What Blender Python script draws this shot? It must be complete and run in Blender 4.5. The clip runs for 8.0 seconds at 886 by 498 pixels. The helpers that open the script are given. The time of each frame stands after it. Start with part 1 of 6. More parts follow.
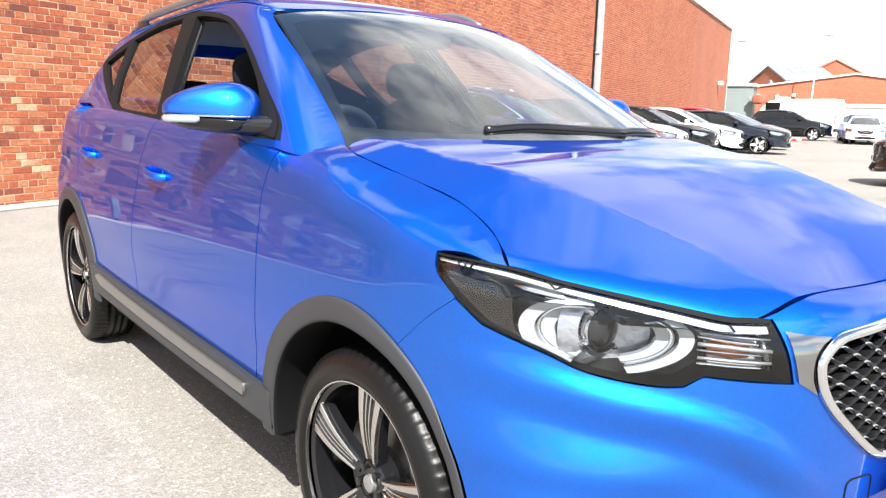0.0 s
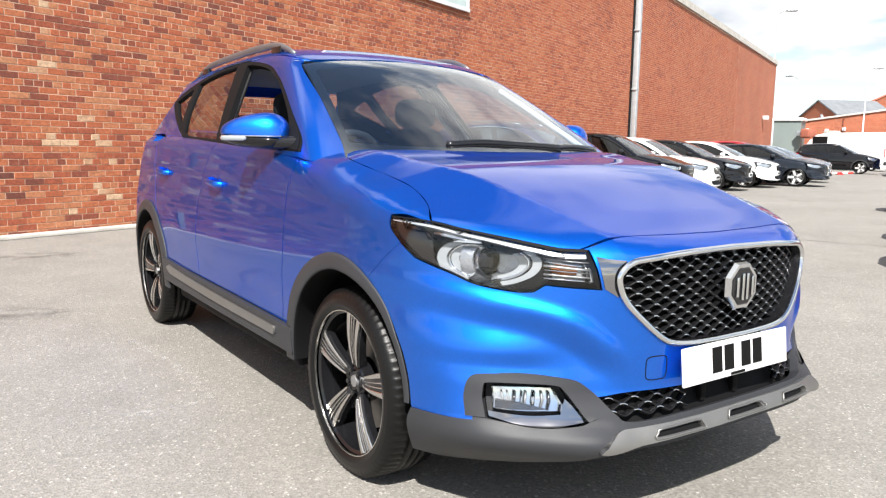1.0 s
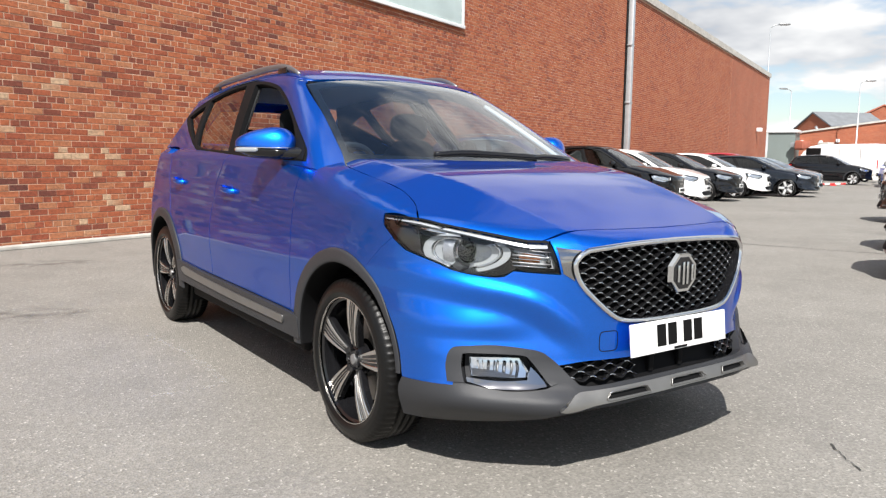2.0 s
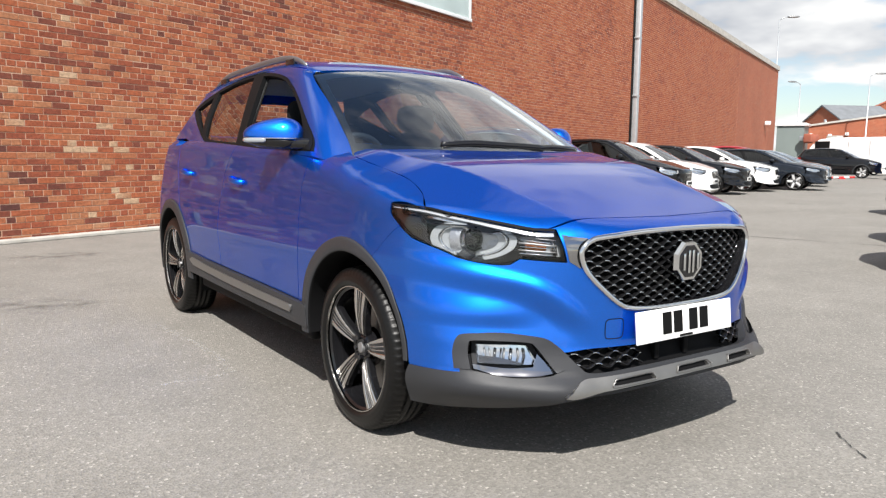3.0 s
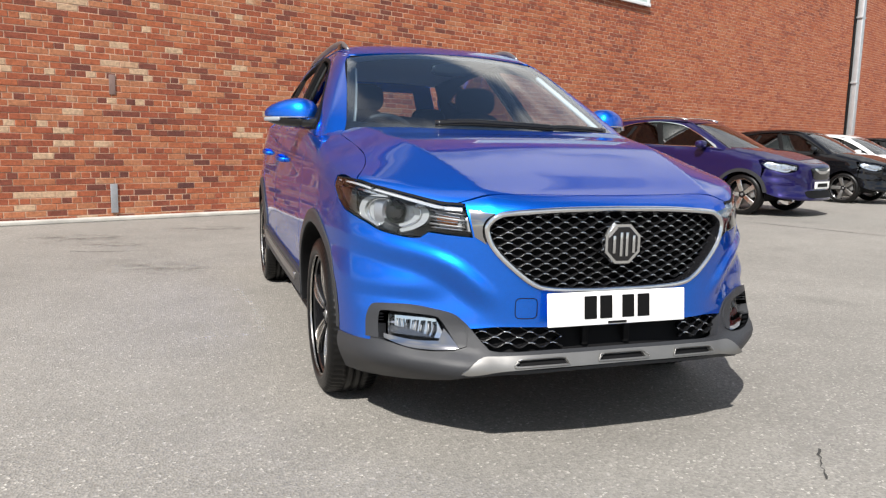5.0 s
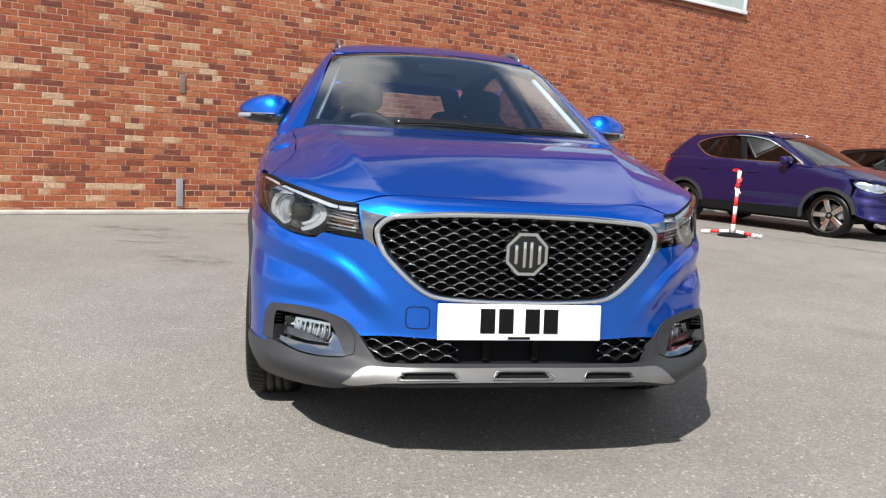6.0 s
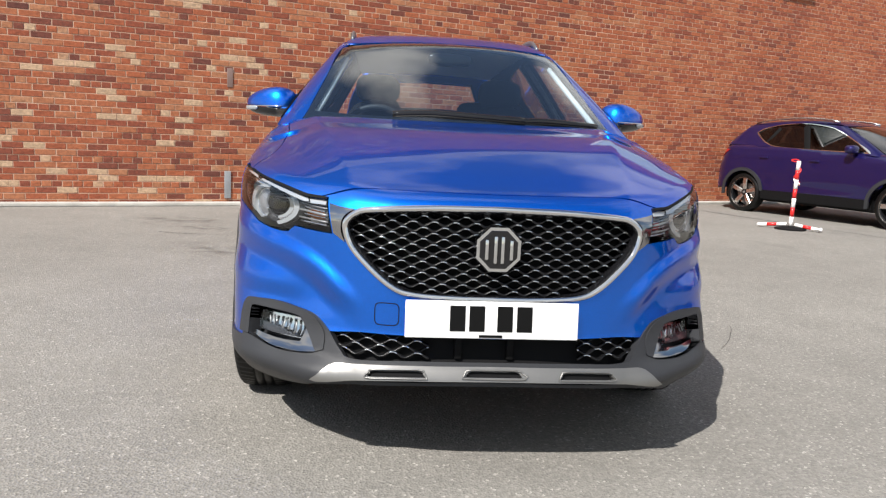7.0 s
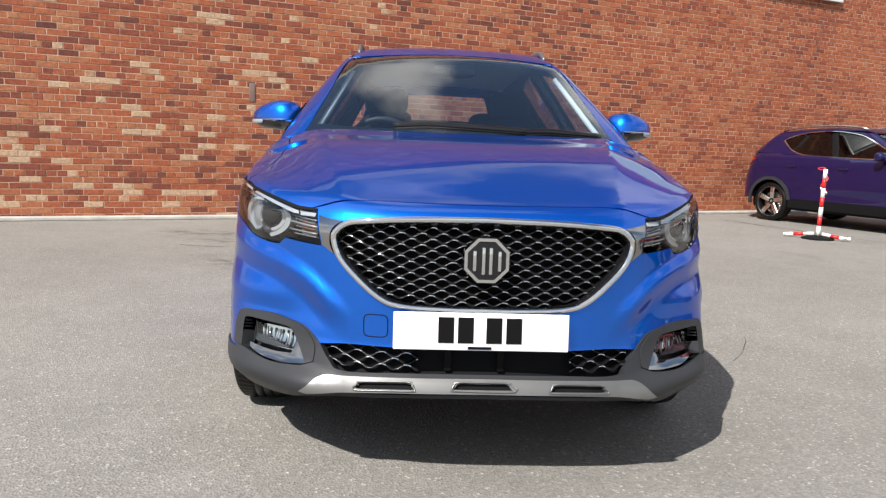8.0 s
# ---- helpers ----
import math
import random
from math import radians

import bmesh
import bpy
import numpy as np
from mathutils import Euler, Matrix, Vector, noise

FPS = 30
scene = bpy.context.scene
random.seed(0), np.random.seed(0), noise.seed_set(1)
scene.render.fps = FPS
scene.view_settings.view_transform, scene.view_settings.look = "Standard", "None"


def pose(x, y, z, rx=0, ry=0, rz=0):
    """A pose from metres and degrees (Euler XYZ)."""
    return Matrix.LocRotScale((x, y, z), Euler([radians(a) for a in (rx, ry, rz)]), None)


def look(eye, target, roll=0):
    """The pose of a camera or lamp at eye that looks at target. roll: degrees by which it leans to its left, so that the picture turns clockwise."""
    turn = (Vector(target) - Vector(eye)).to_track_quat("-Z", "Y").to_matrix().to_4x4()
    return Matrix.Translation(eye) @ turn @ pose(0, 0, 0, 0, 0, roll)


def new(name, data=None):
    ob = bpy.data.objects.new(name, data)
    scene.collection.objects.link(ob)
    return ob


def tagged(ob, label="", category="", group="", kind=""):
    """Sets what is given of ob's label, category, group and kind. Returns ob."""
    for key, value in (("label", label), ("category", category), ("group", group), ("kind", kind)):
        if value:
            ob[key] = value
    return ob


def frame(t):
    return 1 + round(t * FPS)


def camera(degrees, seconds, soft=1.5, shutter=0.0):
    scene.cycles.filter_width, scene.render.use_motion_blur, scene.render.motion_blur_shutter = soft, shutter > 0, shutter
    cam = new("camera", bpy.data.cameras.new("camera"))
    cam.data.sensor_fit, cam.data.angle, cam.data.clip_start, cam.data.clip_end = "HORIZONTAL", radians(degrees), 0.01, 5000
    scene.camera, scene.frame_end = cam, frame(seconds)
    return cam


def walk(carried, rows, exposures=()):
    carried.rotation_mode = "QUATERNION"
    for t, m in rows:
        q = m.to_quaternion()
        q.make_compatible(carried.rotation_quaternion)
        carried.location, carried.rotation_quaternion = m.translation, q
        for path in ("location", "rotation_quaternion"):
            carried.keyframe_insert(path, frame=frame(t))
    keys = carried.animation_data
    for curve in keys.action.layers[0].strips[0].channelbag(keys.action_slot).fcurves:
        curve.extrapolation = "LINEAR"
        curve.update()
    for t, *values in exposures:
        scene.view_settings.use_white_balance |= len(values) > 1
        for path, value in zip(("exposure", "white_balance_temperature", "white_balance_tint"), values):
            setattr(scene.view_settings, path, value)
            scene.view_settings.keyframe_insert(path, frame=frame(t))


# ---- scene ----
from mathutils.geometry import delaunay_2d_cdt

cam = camera(61.8, 8.0, soft=1.3)
PATH = [
    (0, (-1.698, -0.444, 1.172), (-0.465, 1.087, 0.803), 1.4),
    (0.5, (-1.838, -0.876, 1.118), (-0.667, 0.711, 0.784), 2.0),
    (1, (-1.976, -1.265, 1.109), (-0.84, 0.359, 0.836), 0.9),
    (2.3, (-2.177, -1.63, 1.086), (-1.036, -0.005, 0.848), 0.7),
    (2.5, (-2.174, -1.628, 1.08), (-1.039, -0.002, 0.825), 0.9),
    (3, (-2.175, -1.633, 1.077), (-1.051, 0.001, 0.823), 0.6),
    (3.5, (-2.143, -1.662, 1.075), (-1.005, -0.04, 0.803), 0.8),
    (4, (-1.955, -1.81, 1.056), (-0.957, -0.098, 0.786), 0.6),
    (4.5, (-1.681, -1.99, 1.054), (-0.813, -0.204, 0.813), 0.8),
    (4.7, (-1.547, -2.049, 1.03), (-0.781, -0.219, 0.771), 1.2),
    (5.8, (-0.761, -2.16, 1.026), (-0.357, -0.222, 0.747), 1.8),
    (6, (-0.653, -2.147, 1.02), (-0.292, -0.199, 0.75), 3.0),
    (6.5, (-0.461, -2.105, 1.031), (-0.199, -0.145, 0.732), 3.7),
    (7, (-0.361, -2.118, 1.034), (-0.172, -0.15, 0.733), 2.6),
    (7.5, (-0.3, -2.11, 1.044), (-0.169, -0.136, 0.754), 2.6),
    (8, (-0.239, -2.117, 1.036), (-0.13, -0.139, 0.763), 2.0),
]
EXPOSE = [(0.0, 1.56), (0.5, 1.38), (1.0, 1.07), (2.3, 0.66), (4.5, 0.64), (6.5, 0.58), (8.0, 0.57)]
walk(cam, [(t, look(eye, target, roll)) for t, eye, target, roll in PATH], EXPOSE)

# ---- daylight: a high sun ahead of the car and to its right, a sky with broken cloud ----
TO_SUN = Vector((-0.58, -0.74, 1.0)).normalized()
sun = new("sun", bpy.data.lights.new("sun", "SUN"))
sun.data.energy, sun.data.angle, sun.data.color = 5.0, radians(0.55), (1.0, 0.965, 0.92)
sun.matrix_world = look((-20, -24, 32), Vector((-20, -24, 32)) - TO_SUN)

world = bpy.data.worlds.new("sky")
scene.world = world
world.use_nodes = True
wn, wl = world.node_tree.nodes, world.node_tree.links
back = wn["Background"]
sky = wn.new("ShaderNodeTexSky")
sky.sky_type, sky.sun_disc = "NISHITA", False
sky.sun_elevation, sky.sun_rotation = math.asin(TO_SUN.z), math.atan2(TO_SUN.x, TO_SUN.y) % (2 * math.pi)
sky.air_density, sky.dust_density = 1.0, 0.6


CLOUDS = (-26.808, 12.203, -32.210)      # where the cloud field has drifted to


def world_node(kind, **values):
    n = wn.new(kind)
    for k, v in values.items():
        n.inputs[k].default_value = v
    return n


# broken cumulus: noise on a flat layer over the place, thinning out towards nothing in the blue gaps
coord = wn.new("ShaderNodeTexCoord")
split = wn.new("ShaderNodeSeparateXYZ")
wl.new(coord.outputs["Generated"], split.inputs[0])
low = wn.new("ShaderNodeMath")
low.operation, low.inputs[1].default_value = "MAXIMUM", 0.0
lift_ = wn.new("ShaderNodeMath")
lift_.operation, lift_.inputs[1].default_value = "ADD", 0.22
wl.new(split.outputs[2], low.inputs[0])
wl.new(low.outputs[0], lift_.inputs[0])
flat = []
for axis in (0, 1):
    d = wn.new("ShaderNodeMath")
    d.operation = "DIVIDE"
    wl.new(split.outputs[axis], d.inputs[0])
    wl.new(lift_.outputs[0], d.inputs[1])
    flat.append(d)
layer = wn.new("ShaderNodeCombineXYZ")
wl.new(flat[0].outputs[0], layer.inputs[0])
wl.new(flat[1].outputs[0], layer.inputs[1])
drift = wn.new("ShaderNodeVectorMath")
drift.inputs[1].default_value = CLOUDS
wl.new(layer.outputs[0], drift.inputs[0])
puffs = world_node("ShaderNodeTexNoise", Scale=1.15, Detail=7.0, Roughness=0.56)
grey = world_node("ShaderNodeTexNoise", Scale=2.3, Detail=4.0, Roughness=0.5)
for n in (puffs, grey):
    wl.new(drift.outputs[0], n.inputs["Vector"])
mask = wn.new("ShaderNodeValToRGB")
mask.color_ramp.elements[0].position, mask.color_ramp.elements[1].position = 0.455, 0.535
tone = wn.new("ShaderNodeValToRGB")
tone.color_ramp.elements[0].position, tone.color_ramp.elements[1].position = 0.36, 0.66
tone.color_ramp.elements[0].color, tone.color_ramp.elements[1].color = (4.1, 4.3, 4.7, 1), (8.6, 8.6, 8.5, 1)
mix = wn.new("ShaderNodeMix")
mix.data_type = "RGBA"
wl.new(puffs.outputs[0], mask.inputs[0])
wl.new(grey.outputs[0], tone.inputs[0])
wl.new(mask.outputs[0], mix.inputs[0])
wl.new(sky.outputs[0], mix.inputs[6])
wl.new(tone.outputs[0], mix.inputs[7])
wl.new(mix.outputs[2], back.inputs[0])
back.inputs[1].default_value = 0.085

# ---- materials ----
def material(name, colour, rough=0.5, metal=0.0, coat=0.0, vary=0.0, scale=8.0, bump=0.0, bump_scale=200.0, rough_vary=0.0, spec=0.5):
    """A principled material with two scales of colour change and fine relief, in metres."""
    m = bpy.data.materials.new(name)
    m.use_nodes = True
    n, l = m.node_tree.nodes, m.node_tree.links
    b = n["Principled BSDF"]
    b.inputs["Base Color"].default_value = (*colour, 1)
    b.inputs["Roughness"].default_value, b.inputs["Metallic"].default_value = rough, metal
    b.inputs["Coat Weight"].default_value, b.inputs["Coat Roughness"].default_value = coat, 0.02
    b.inputs["Specular IOR Level"].default_value = spec
    if vary or bump or rough_vary:
        at = n.new("ShaderNodeTexCoord")
        big, fine = n.new("ShaderNodeTexNoise"), n.new("ShaderNodeTexNoise")
        big.inputs["Scale"].default_value, fine.inputs["Scale"].default_value = scale, bump_scale
        big.inputs["Detail"].default_value, fine.inputs["Detail"].default_value = 6, 3
        for t in (big, fine):
            l.new(at.outputs["Object"], t.inputs["Vector"])
        if vary:
            both = n.new("ShaderNodeMath")
            both.operation = "MULTIPLY_ADD"
            both.inputs[1].default_value = 0.45
            l.new(fine.outputs[0], both.inputs[0])
            l.new(big.outputs[0], both.inputs[2])
            ramp = n.new("ShaderNodeMapRange")
            ramp.inputs[1].default_value, ramp.inputs[2].default_value = 0.45, 1.0
            ramp.inputs[3].default_value, ramp.inputs[4].default_value = 1 - vary, 1 + vary
            l.new(both.outputs[0], ramp.inputs[0])
            mul = n.new("ShaderNodeVectorMath")
            mul.operation = "SCALE"
            mul.inputs[0].default_value = colour
            l.new(ramp.outputs[0], mul.inputs["Scale"])
            l.new(mul.outputs[0], b.inputs["Base Color"])
        if rough_vary:
            rr = n.new("ShaderNodeMapRange")
            rr.inputs[1].default_value, rr.inputs[2].default_value = 0.3, 0.7
            rr.inputs[3].default_value, rr.inputs[4].default_value = rough - rough_vary, rough + rough_vary
            l.new(big.outputs[0], rr.inputs[0])
            l.new(rr.outputs[0], b.inputs["Roughness"])
        if bump:
            bp = n.new("ShaderNodeBump")
            bp.inputs["Strength"].default_value, bp.inputs["Distance"].default_value = 1.0, bump
            l.new(fine.outputs[0], bp.inputs["Height"])
            l.new(bp.outputs[0], b.inputs["Normal"])
    return m


def car_paint(name, colour, flake=0.35, metal=0.55, rough=0.41, spec=0.5):
    """Clear-coated metallic paint: fine flakes of uneven brightness under a glossy lacquer."""
    m = material(name, colour, rough=rough, metal=metal, coat=1.0, spec=spec)
    n, l = m.node_tree.nodes, m.node_tree.links
    b = n["Principled BSDF"]
    b.inputs["Coat IOR"].default_value = 1.50
    if metal > 0.9:
        b.inputs["Specular Tint"].default_value = (0.03, 0.14, 0.38, 1)
    at, cells = n.new("ShaderNodeTexCoord"), n.new("ShaderNodeTexVoronoi")
    cells.inputs["Scale"].default_value = 900
    l.new(at.outputs["Object"], cells.inputs["Vector"])
    part_ = n.new("ShaderNodeSeparateColor")
    l.new(cells.outputs["Color"], part_.inputs[0])
    ramp = n.new("ShaderNodeMapRange")
    ramp.inputs[3].default_value, ramp.inputs[4].default_value = 1 - flake, 1 + flake
    l.new(part_.outputs[0], ramp.inputs[0])
    mul = n.new("ShaderNodeVectorMath")
    mul.operation = "SCALE"
    mul.inputs[0].default_value = colour
    l.new(ramp.outputs[0], mul.inputs["Scale"])
    l.new(mul.outputs[0], b.inputs["Base Color"])
    return m


def glass(name, tint, gloss=1.0, ior=1.5):
    """A thin pane: it lets tinted light through and mirrors by Fresnel."""
    m = bpy.data.materials.new(name)
    m.use_nodes = True
    n, l = m.node_tree.nodes, m.node_tree.links
    n.remove(n["Principled BSDF"])
    see, shine, edge_on, mixer = (n.new("ShaderNodeBsdf" + k) if k in ("Transparent", "Glossy") else n.new("ShaderNode" + k)
                                  for k in ("Transparent", "Glossy", "LayerWeight", "MixShader"))
    see.inputs[0].default_value = (*tint, 1)
    shine.inputs[0].default_value, shine.inputs["Roughness"].default_value = (gloss, gloss, gloss, 1), 0.0
    edge_on.inputs[0].default_value = 0.5
    steep, fres = n.new("ShaderNodeMath"), n.new("ShaderNodeMath")
    steep.operation, steep.inputs[1].default_value = "POWER", 4.0
    f0 = ((ior - 1) / (ior + 1)) ** 2
    fres.operation, fres.inputs[1].default_value, fres.inputs[2].default_value = "MULTIPLY_ADD", 1 - f0, f0
    l.new(edge_on.outputs["Facing"], steep.inputs[0])
    l.new(steep.outputs[0], fres.inputs[0])
    l.new(fres.outputs[0], mixer.inputs[0])
    l.new(see.outputs[0], mixer.inputs[1])
    l.new(shine.outputs[0], mixer.inputs[2])
    l.new(mixer.outputs[0], n["Material Output"].inputs[0])
    return m


BLUE = car_paint("blue_paint", (0.002, 0.150, 0.75), metal=0.95, rough=0.39, flake=0.15)
PLASTIC = material("grey_textured_plastic", (0.028, 0.029, 0.032), rough=0.46, spec=0.28, vary=0.12, scale=3, bump=0.0004, bump_scale=700)
BLACK = material("gloss_black", (0.008, 0.008, 0.009), rough=0.12)
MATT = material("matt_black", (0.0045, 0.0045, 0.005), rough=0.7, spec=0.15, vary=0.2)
RUBBER = material("black_rubber", (0.0045, 0.0043, 0.0042), rough=0.38, spec=0.25, vary=0.25, scale=12, bump=0.0003, bump_scale=300)
CHROME = material("chrome", (0.70, 0.71, 0.72), rough=0.05, metal=1.0, rough_vary=0.03, scale=6)
SILVER = material("satin_silver", (0.23, 0.225, 0.215), rough=0.40, metal=0.8, vary=0.06, scale=15)
ALLOY = material("machined_alloy", (0.62, 0.60, 0.57), rough=0.26, metal=1.0, vary=0.08, scale=30)
WHEELSILVER = material("painted_wheel_silver", (0.62, 0.62, 0.62), rough=0.4, metal=0.35, vary=0.05)
SPARKLE = material("facetted_reflector", (0.75, 0.76, 0.78), rough=0.12, metal=1.0, bump=0.02, bump_scale=14)
DISC = material("brake_disc", (0.22, 0.21, 0.20), rough=0.4, metal=1.0, vary=0.15, scale=40)
GREYMET = material("grey_steel", (0.30, 0.30, 0.30), rough=0.45, metal=0.7, vary=0.1)
CLEAR = glass("clear_lens", (0.95, 0.96, 0.97))
SCREEN = glass("screen_glass", (0.74, 0.84, 0.90), ior=2.1)
TINT = glass("tinted_glass", (0.42, 0.46, 0.46), ior=1.9)
DARKGLASS = glass("dark_glass", (0.045, 0.05, 0.055), ior=1.6)
LIGHTGUIDE = material("white_light_guide", (0.27, 0.285, 0.295), rough=0.18, coat=1.0)
# darker copy of the chrome, with shade put into its colour
SHADEDCHROME = material("shaded_chrome", (0.34, 0.34, 0.35), rough=0.08, metal=1.0)
AMBER = material("brown_plastic", (0.007, 0.005, 0.0045), rough=0.2, coat=0.3)
REDLENS = material("red_lens", (0.42, 0.01, 0.012), rough=0.12, coat=1.0)
PLATE = material("white_plate", (0.82, 0.82, 0.81), rough=0.22, coat=0.4, vary=0.02, scale=5)
INK = material("black_ink", (0.005, 0.005, 0.005), rough=0.5, spec=0.1)
CLOTH = material("black_cloth", (0.010, 0.011, 0.013), rough=0.9, spec=0.1, vary=0.25, scale=25, bump=0.0006, bump_scale=500)
TRIM = material("dark_dash_plastic", (0.024, 0.025, 0.028), rough=0.55, vary=0.1, bump=0.0004, bump_scale=500)
PALE = material("pale_headlining", (0.68, 0.68, 0.66), rough=0.85, vary=0.05)
DULL = material("weathered_plate", (0.20, 0.13, 0.11), rough=0.6, vary=0.2, scale=9)
CONCRETE = material("pale_concrete", (0.42, 0.40, 0.36), rough=0.85, vary=0.22, scale=5, bump=0.002, bump_scale=90)
GALV = material("galvanised_steel", (0.50, 0.52, 0.53), rough=0.42, metal=0.6, vary=0.1, scale=6)
WHITE = material("white_paint", (0.78, 0.78, 0.77), rough=0.35, coat=0.5, vary=0.03, scale=2)
REDPLASTIC = material("red_plastic", (0.62, 0.02, 0.02), rough=0.35, coat=0.2, vary=0.08)
WHITEPLASTIC = material("white_plastic", (0.80, 0.79, 0.77), rough=0.4, vary=0.05)


def brick_material(name, whole):
    """Fired clay: every brick its own tone between plum, red, orange and buff, with kiln marks and lime bloom."""
    m = material(name, (0.4, 0.12, 0.06), rough=0.85, bump=0.003, bump_scale=120)
    n, l = m.node_tree.nodes, m.node_tree.links
    b = n["Principled BSDF"]
    pick = n.new("ShaderNodeObjectInfo") if whole else n.new("ShaderNodeNewGeometry")
    pick = pick.outputs["Random"] if whole else pick.outputs["Random Per Island"]
    where, area, spots = n.new("ShaderNodeNewGeometry"), n.new("ShaderNodeTexNoise"), n.new("ShaderNodeTexNoise")
    area.inputs["Scale"].default_value, spots.inputs["Scale"].default_value = 0.55, 34
    area.inputs["Detail"].default_value, spots.inputs["Detail"].default_value = 3, 5
    l.new(where.outputs["Position"], area.inputs["Vector"])
    l.new(where.outputs["Position"], spots.inputs["Vector"])
    shift = n.new("ShaderNodeMath")
    shift.operation, shift.inputs[1].default_value, shift.inputs[2].default_value = "MULTIPLY_ADD", 0.5, -0.25
    l.new(area.outputs[0], shift.inputs[0])
    # tones lie closer together away from the repairs
    xyz, spread, calm = n.new("ShaderNodeSeparateXYZ"), n.new("ShaderNodeMapRange"), n.new("ShaderNodeMath")
    l.new(where.outputs["Position"], xyz.inputs[0])
    for k, v in zip((1, 2, 3, 4), (-2.0, 8.0, 1.02, 0.48)):
        spread.inputs[k].default_value = v
    l.new(xyz.outputs[0], spread.inputs[0])
    centred = n.new("ShaderNodeMath")
    centred.operation, centred.inputs[1].default_value = "SUBTRACT", 0.5
    l.new(pick, centred.inputs[0])
    calm.operation, calm.inputs[2].default_value = "MULTIPLY_ADD", 0.52
    l.new(centred.outputs[0], calm.inputs[0])
    l.new(spread.outputs[0], calm.inputs[1])
    add = n.new("ShaderNodeMath")
    l.new(calm.outputs[0], add.inputs[0])
    l.new(shift.outputs[0], add.inputs[1])
    # paler repair bricks towards the wall's near end
    old = n.new("ShaderNodeMapRange")
    for k, v in zip((1, 2, 3, 4), (1.5, -2.5, 0.02, 0.11)):
        old.inputs[k].default_value = v
    l.new(xyz.outputs[0], old.inputs[0])
    more = n.new("ShaderNodeMath")
    l.new(add.outputs[0], more.inputs[0])
    l.new(old.outputs[0], more.inputs[1])
    add = n.new("ShaderNodeMath")
    add.operation, add.inputs[1].default_value = "MULTIPLY", 1 / 1.25
    l.new(more.outputs[0], add.inputs[0])
    ramp = n.new("ShaderNodeValToRGB")
    tones = [(0.0, (0.10, 0.034, 0.028)), (0.12, (0.18, 0.050, 0.031)), (0.35, (0.33, 0.080, 0.036)), (0.6, (0.43, 0.118, 0.046)),
             (0.82, (0.45, 0.152, 0.066)), (1.02, (0.46, 0.19, 0.09)), (1.06, (0.60, 0.40, 0.25))]
    ramp.color_ramp.elements[0].position, ramp.color_ramp.elements[1].position = tones[0][0], tones[-1][0]
    tones = [(at / 1.25, c) for at, c in tones]
    ramp.color_ramp.elements[0].position, ramp.color_ramp.elements[1].position = tones[0][0], tones[-1][0]
    for i, (at, c) in enumerate(tones):
        e = ramp.color_ramp.elements[0] if i == 0 else ramp.color_ramp.elements[-1] if i == len(tones) - 1 else ramp.color_ramp.elements.new(at)
        e.color = (*c, 1)
    l.new(add.outputs[0], ramp.inputs[0])
    grain = n.new("ShaderNodeMapRange")
    grain.inputs[1].default_value, grain.inputs[2].default_value = 0.25, 0.75
    grain.inputs[3].default_value, grain.inputs[4].default_value = 0.50, 0.98
    l.new(spots.outputs[0], grain.inputs[0])
    mul = n.new("ShaderNodeVectorMath")
    mul.operation = "SCALE"
    l.new(ramp.outputs[0], mul.inputs[0])
    l.new(grain.outputs[0], mul.inputs["Scale"])
    l.new(mul.outputs[0], b.inputs["Base Color"])
    return m


def brick_sheet(name):
    """The same brickwork as a material, for stretches too far off to tell bricks apart."""
    m = material(name, (0.4, 0.12, 0.06), rough=0.88)
    n, l = m.node_tree.nodes, m.node_tree.links
    at, tex, area = n.new("ShaderNodeTexCoord"), n.new("ShaderNodeTexBrick"), n.new("ShaderNodeTexNoise")
    turn = n.new("ShaderNodeMapping")
    turn.inputs["Rotation"].default_value = (radians(90), 0, 0)
    l.new(at.outputs["Object"], turn.inputs[0])
    l.new(turn.outputs[0], tex.inputs["Vector"])
    tex.inputs["Scale"].default_value = 1.0
    tex.inputs["Brick Width"].default_value, tex.inputs["Row Height"].default_value = 0.225, 0.075
    tex.inputs["Mortar Size"].default_value = 0.006
    tex.inputs["Color1"].default_value, tex.inputs["Color2"].default_value = (0.25, 0.064, 0.031, 1), (0.34, 0.092, 0.042, 1)
    tex.inputs["Mortar"].default_value = (0.33, 0.18, 0.11, 1)
    area.inputs["Scale"].default_value = 0.4
    l.new(at.outputs["Object"], area.inputs["Vector"])
    rng = n.new("ShaderNodeMapRange")
    rng.inputs[3].default_value, rng.inputs[4].default_value = 0.75, 1.25
    l.new(area.outputs[0], rng.inputs[0])
    mul = n.new("ShaderNodeVectorMath")
    mul.operation = "SCALE"
    l.new(tex.outputs[0], mul.inputs[0])
    l.new(rng.outputs[0], mul.inputs["Scale"])
    l.new(mul.outputs[0], n["Principled BSDF"].inputs["Base Color"])
    return m


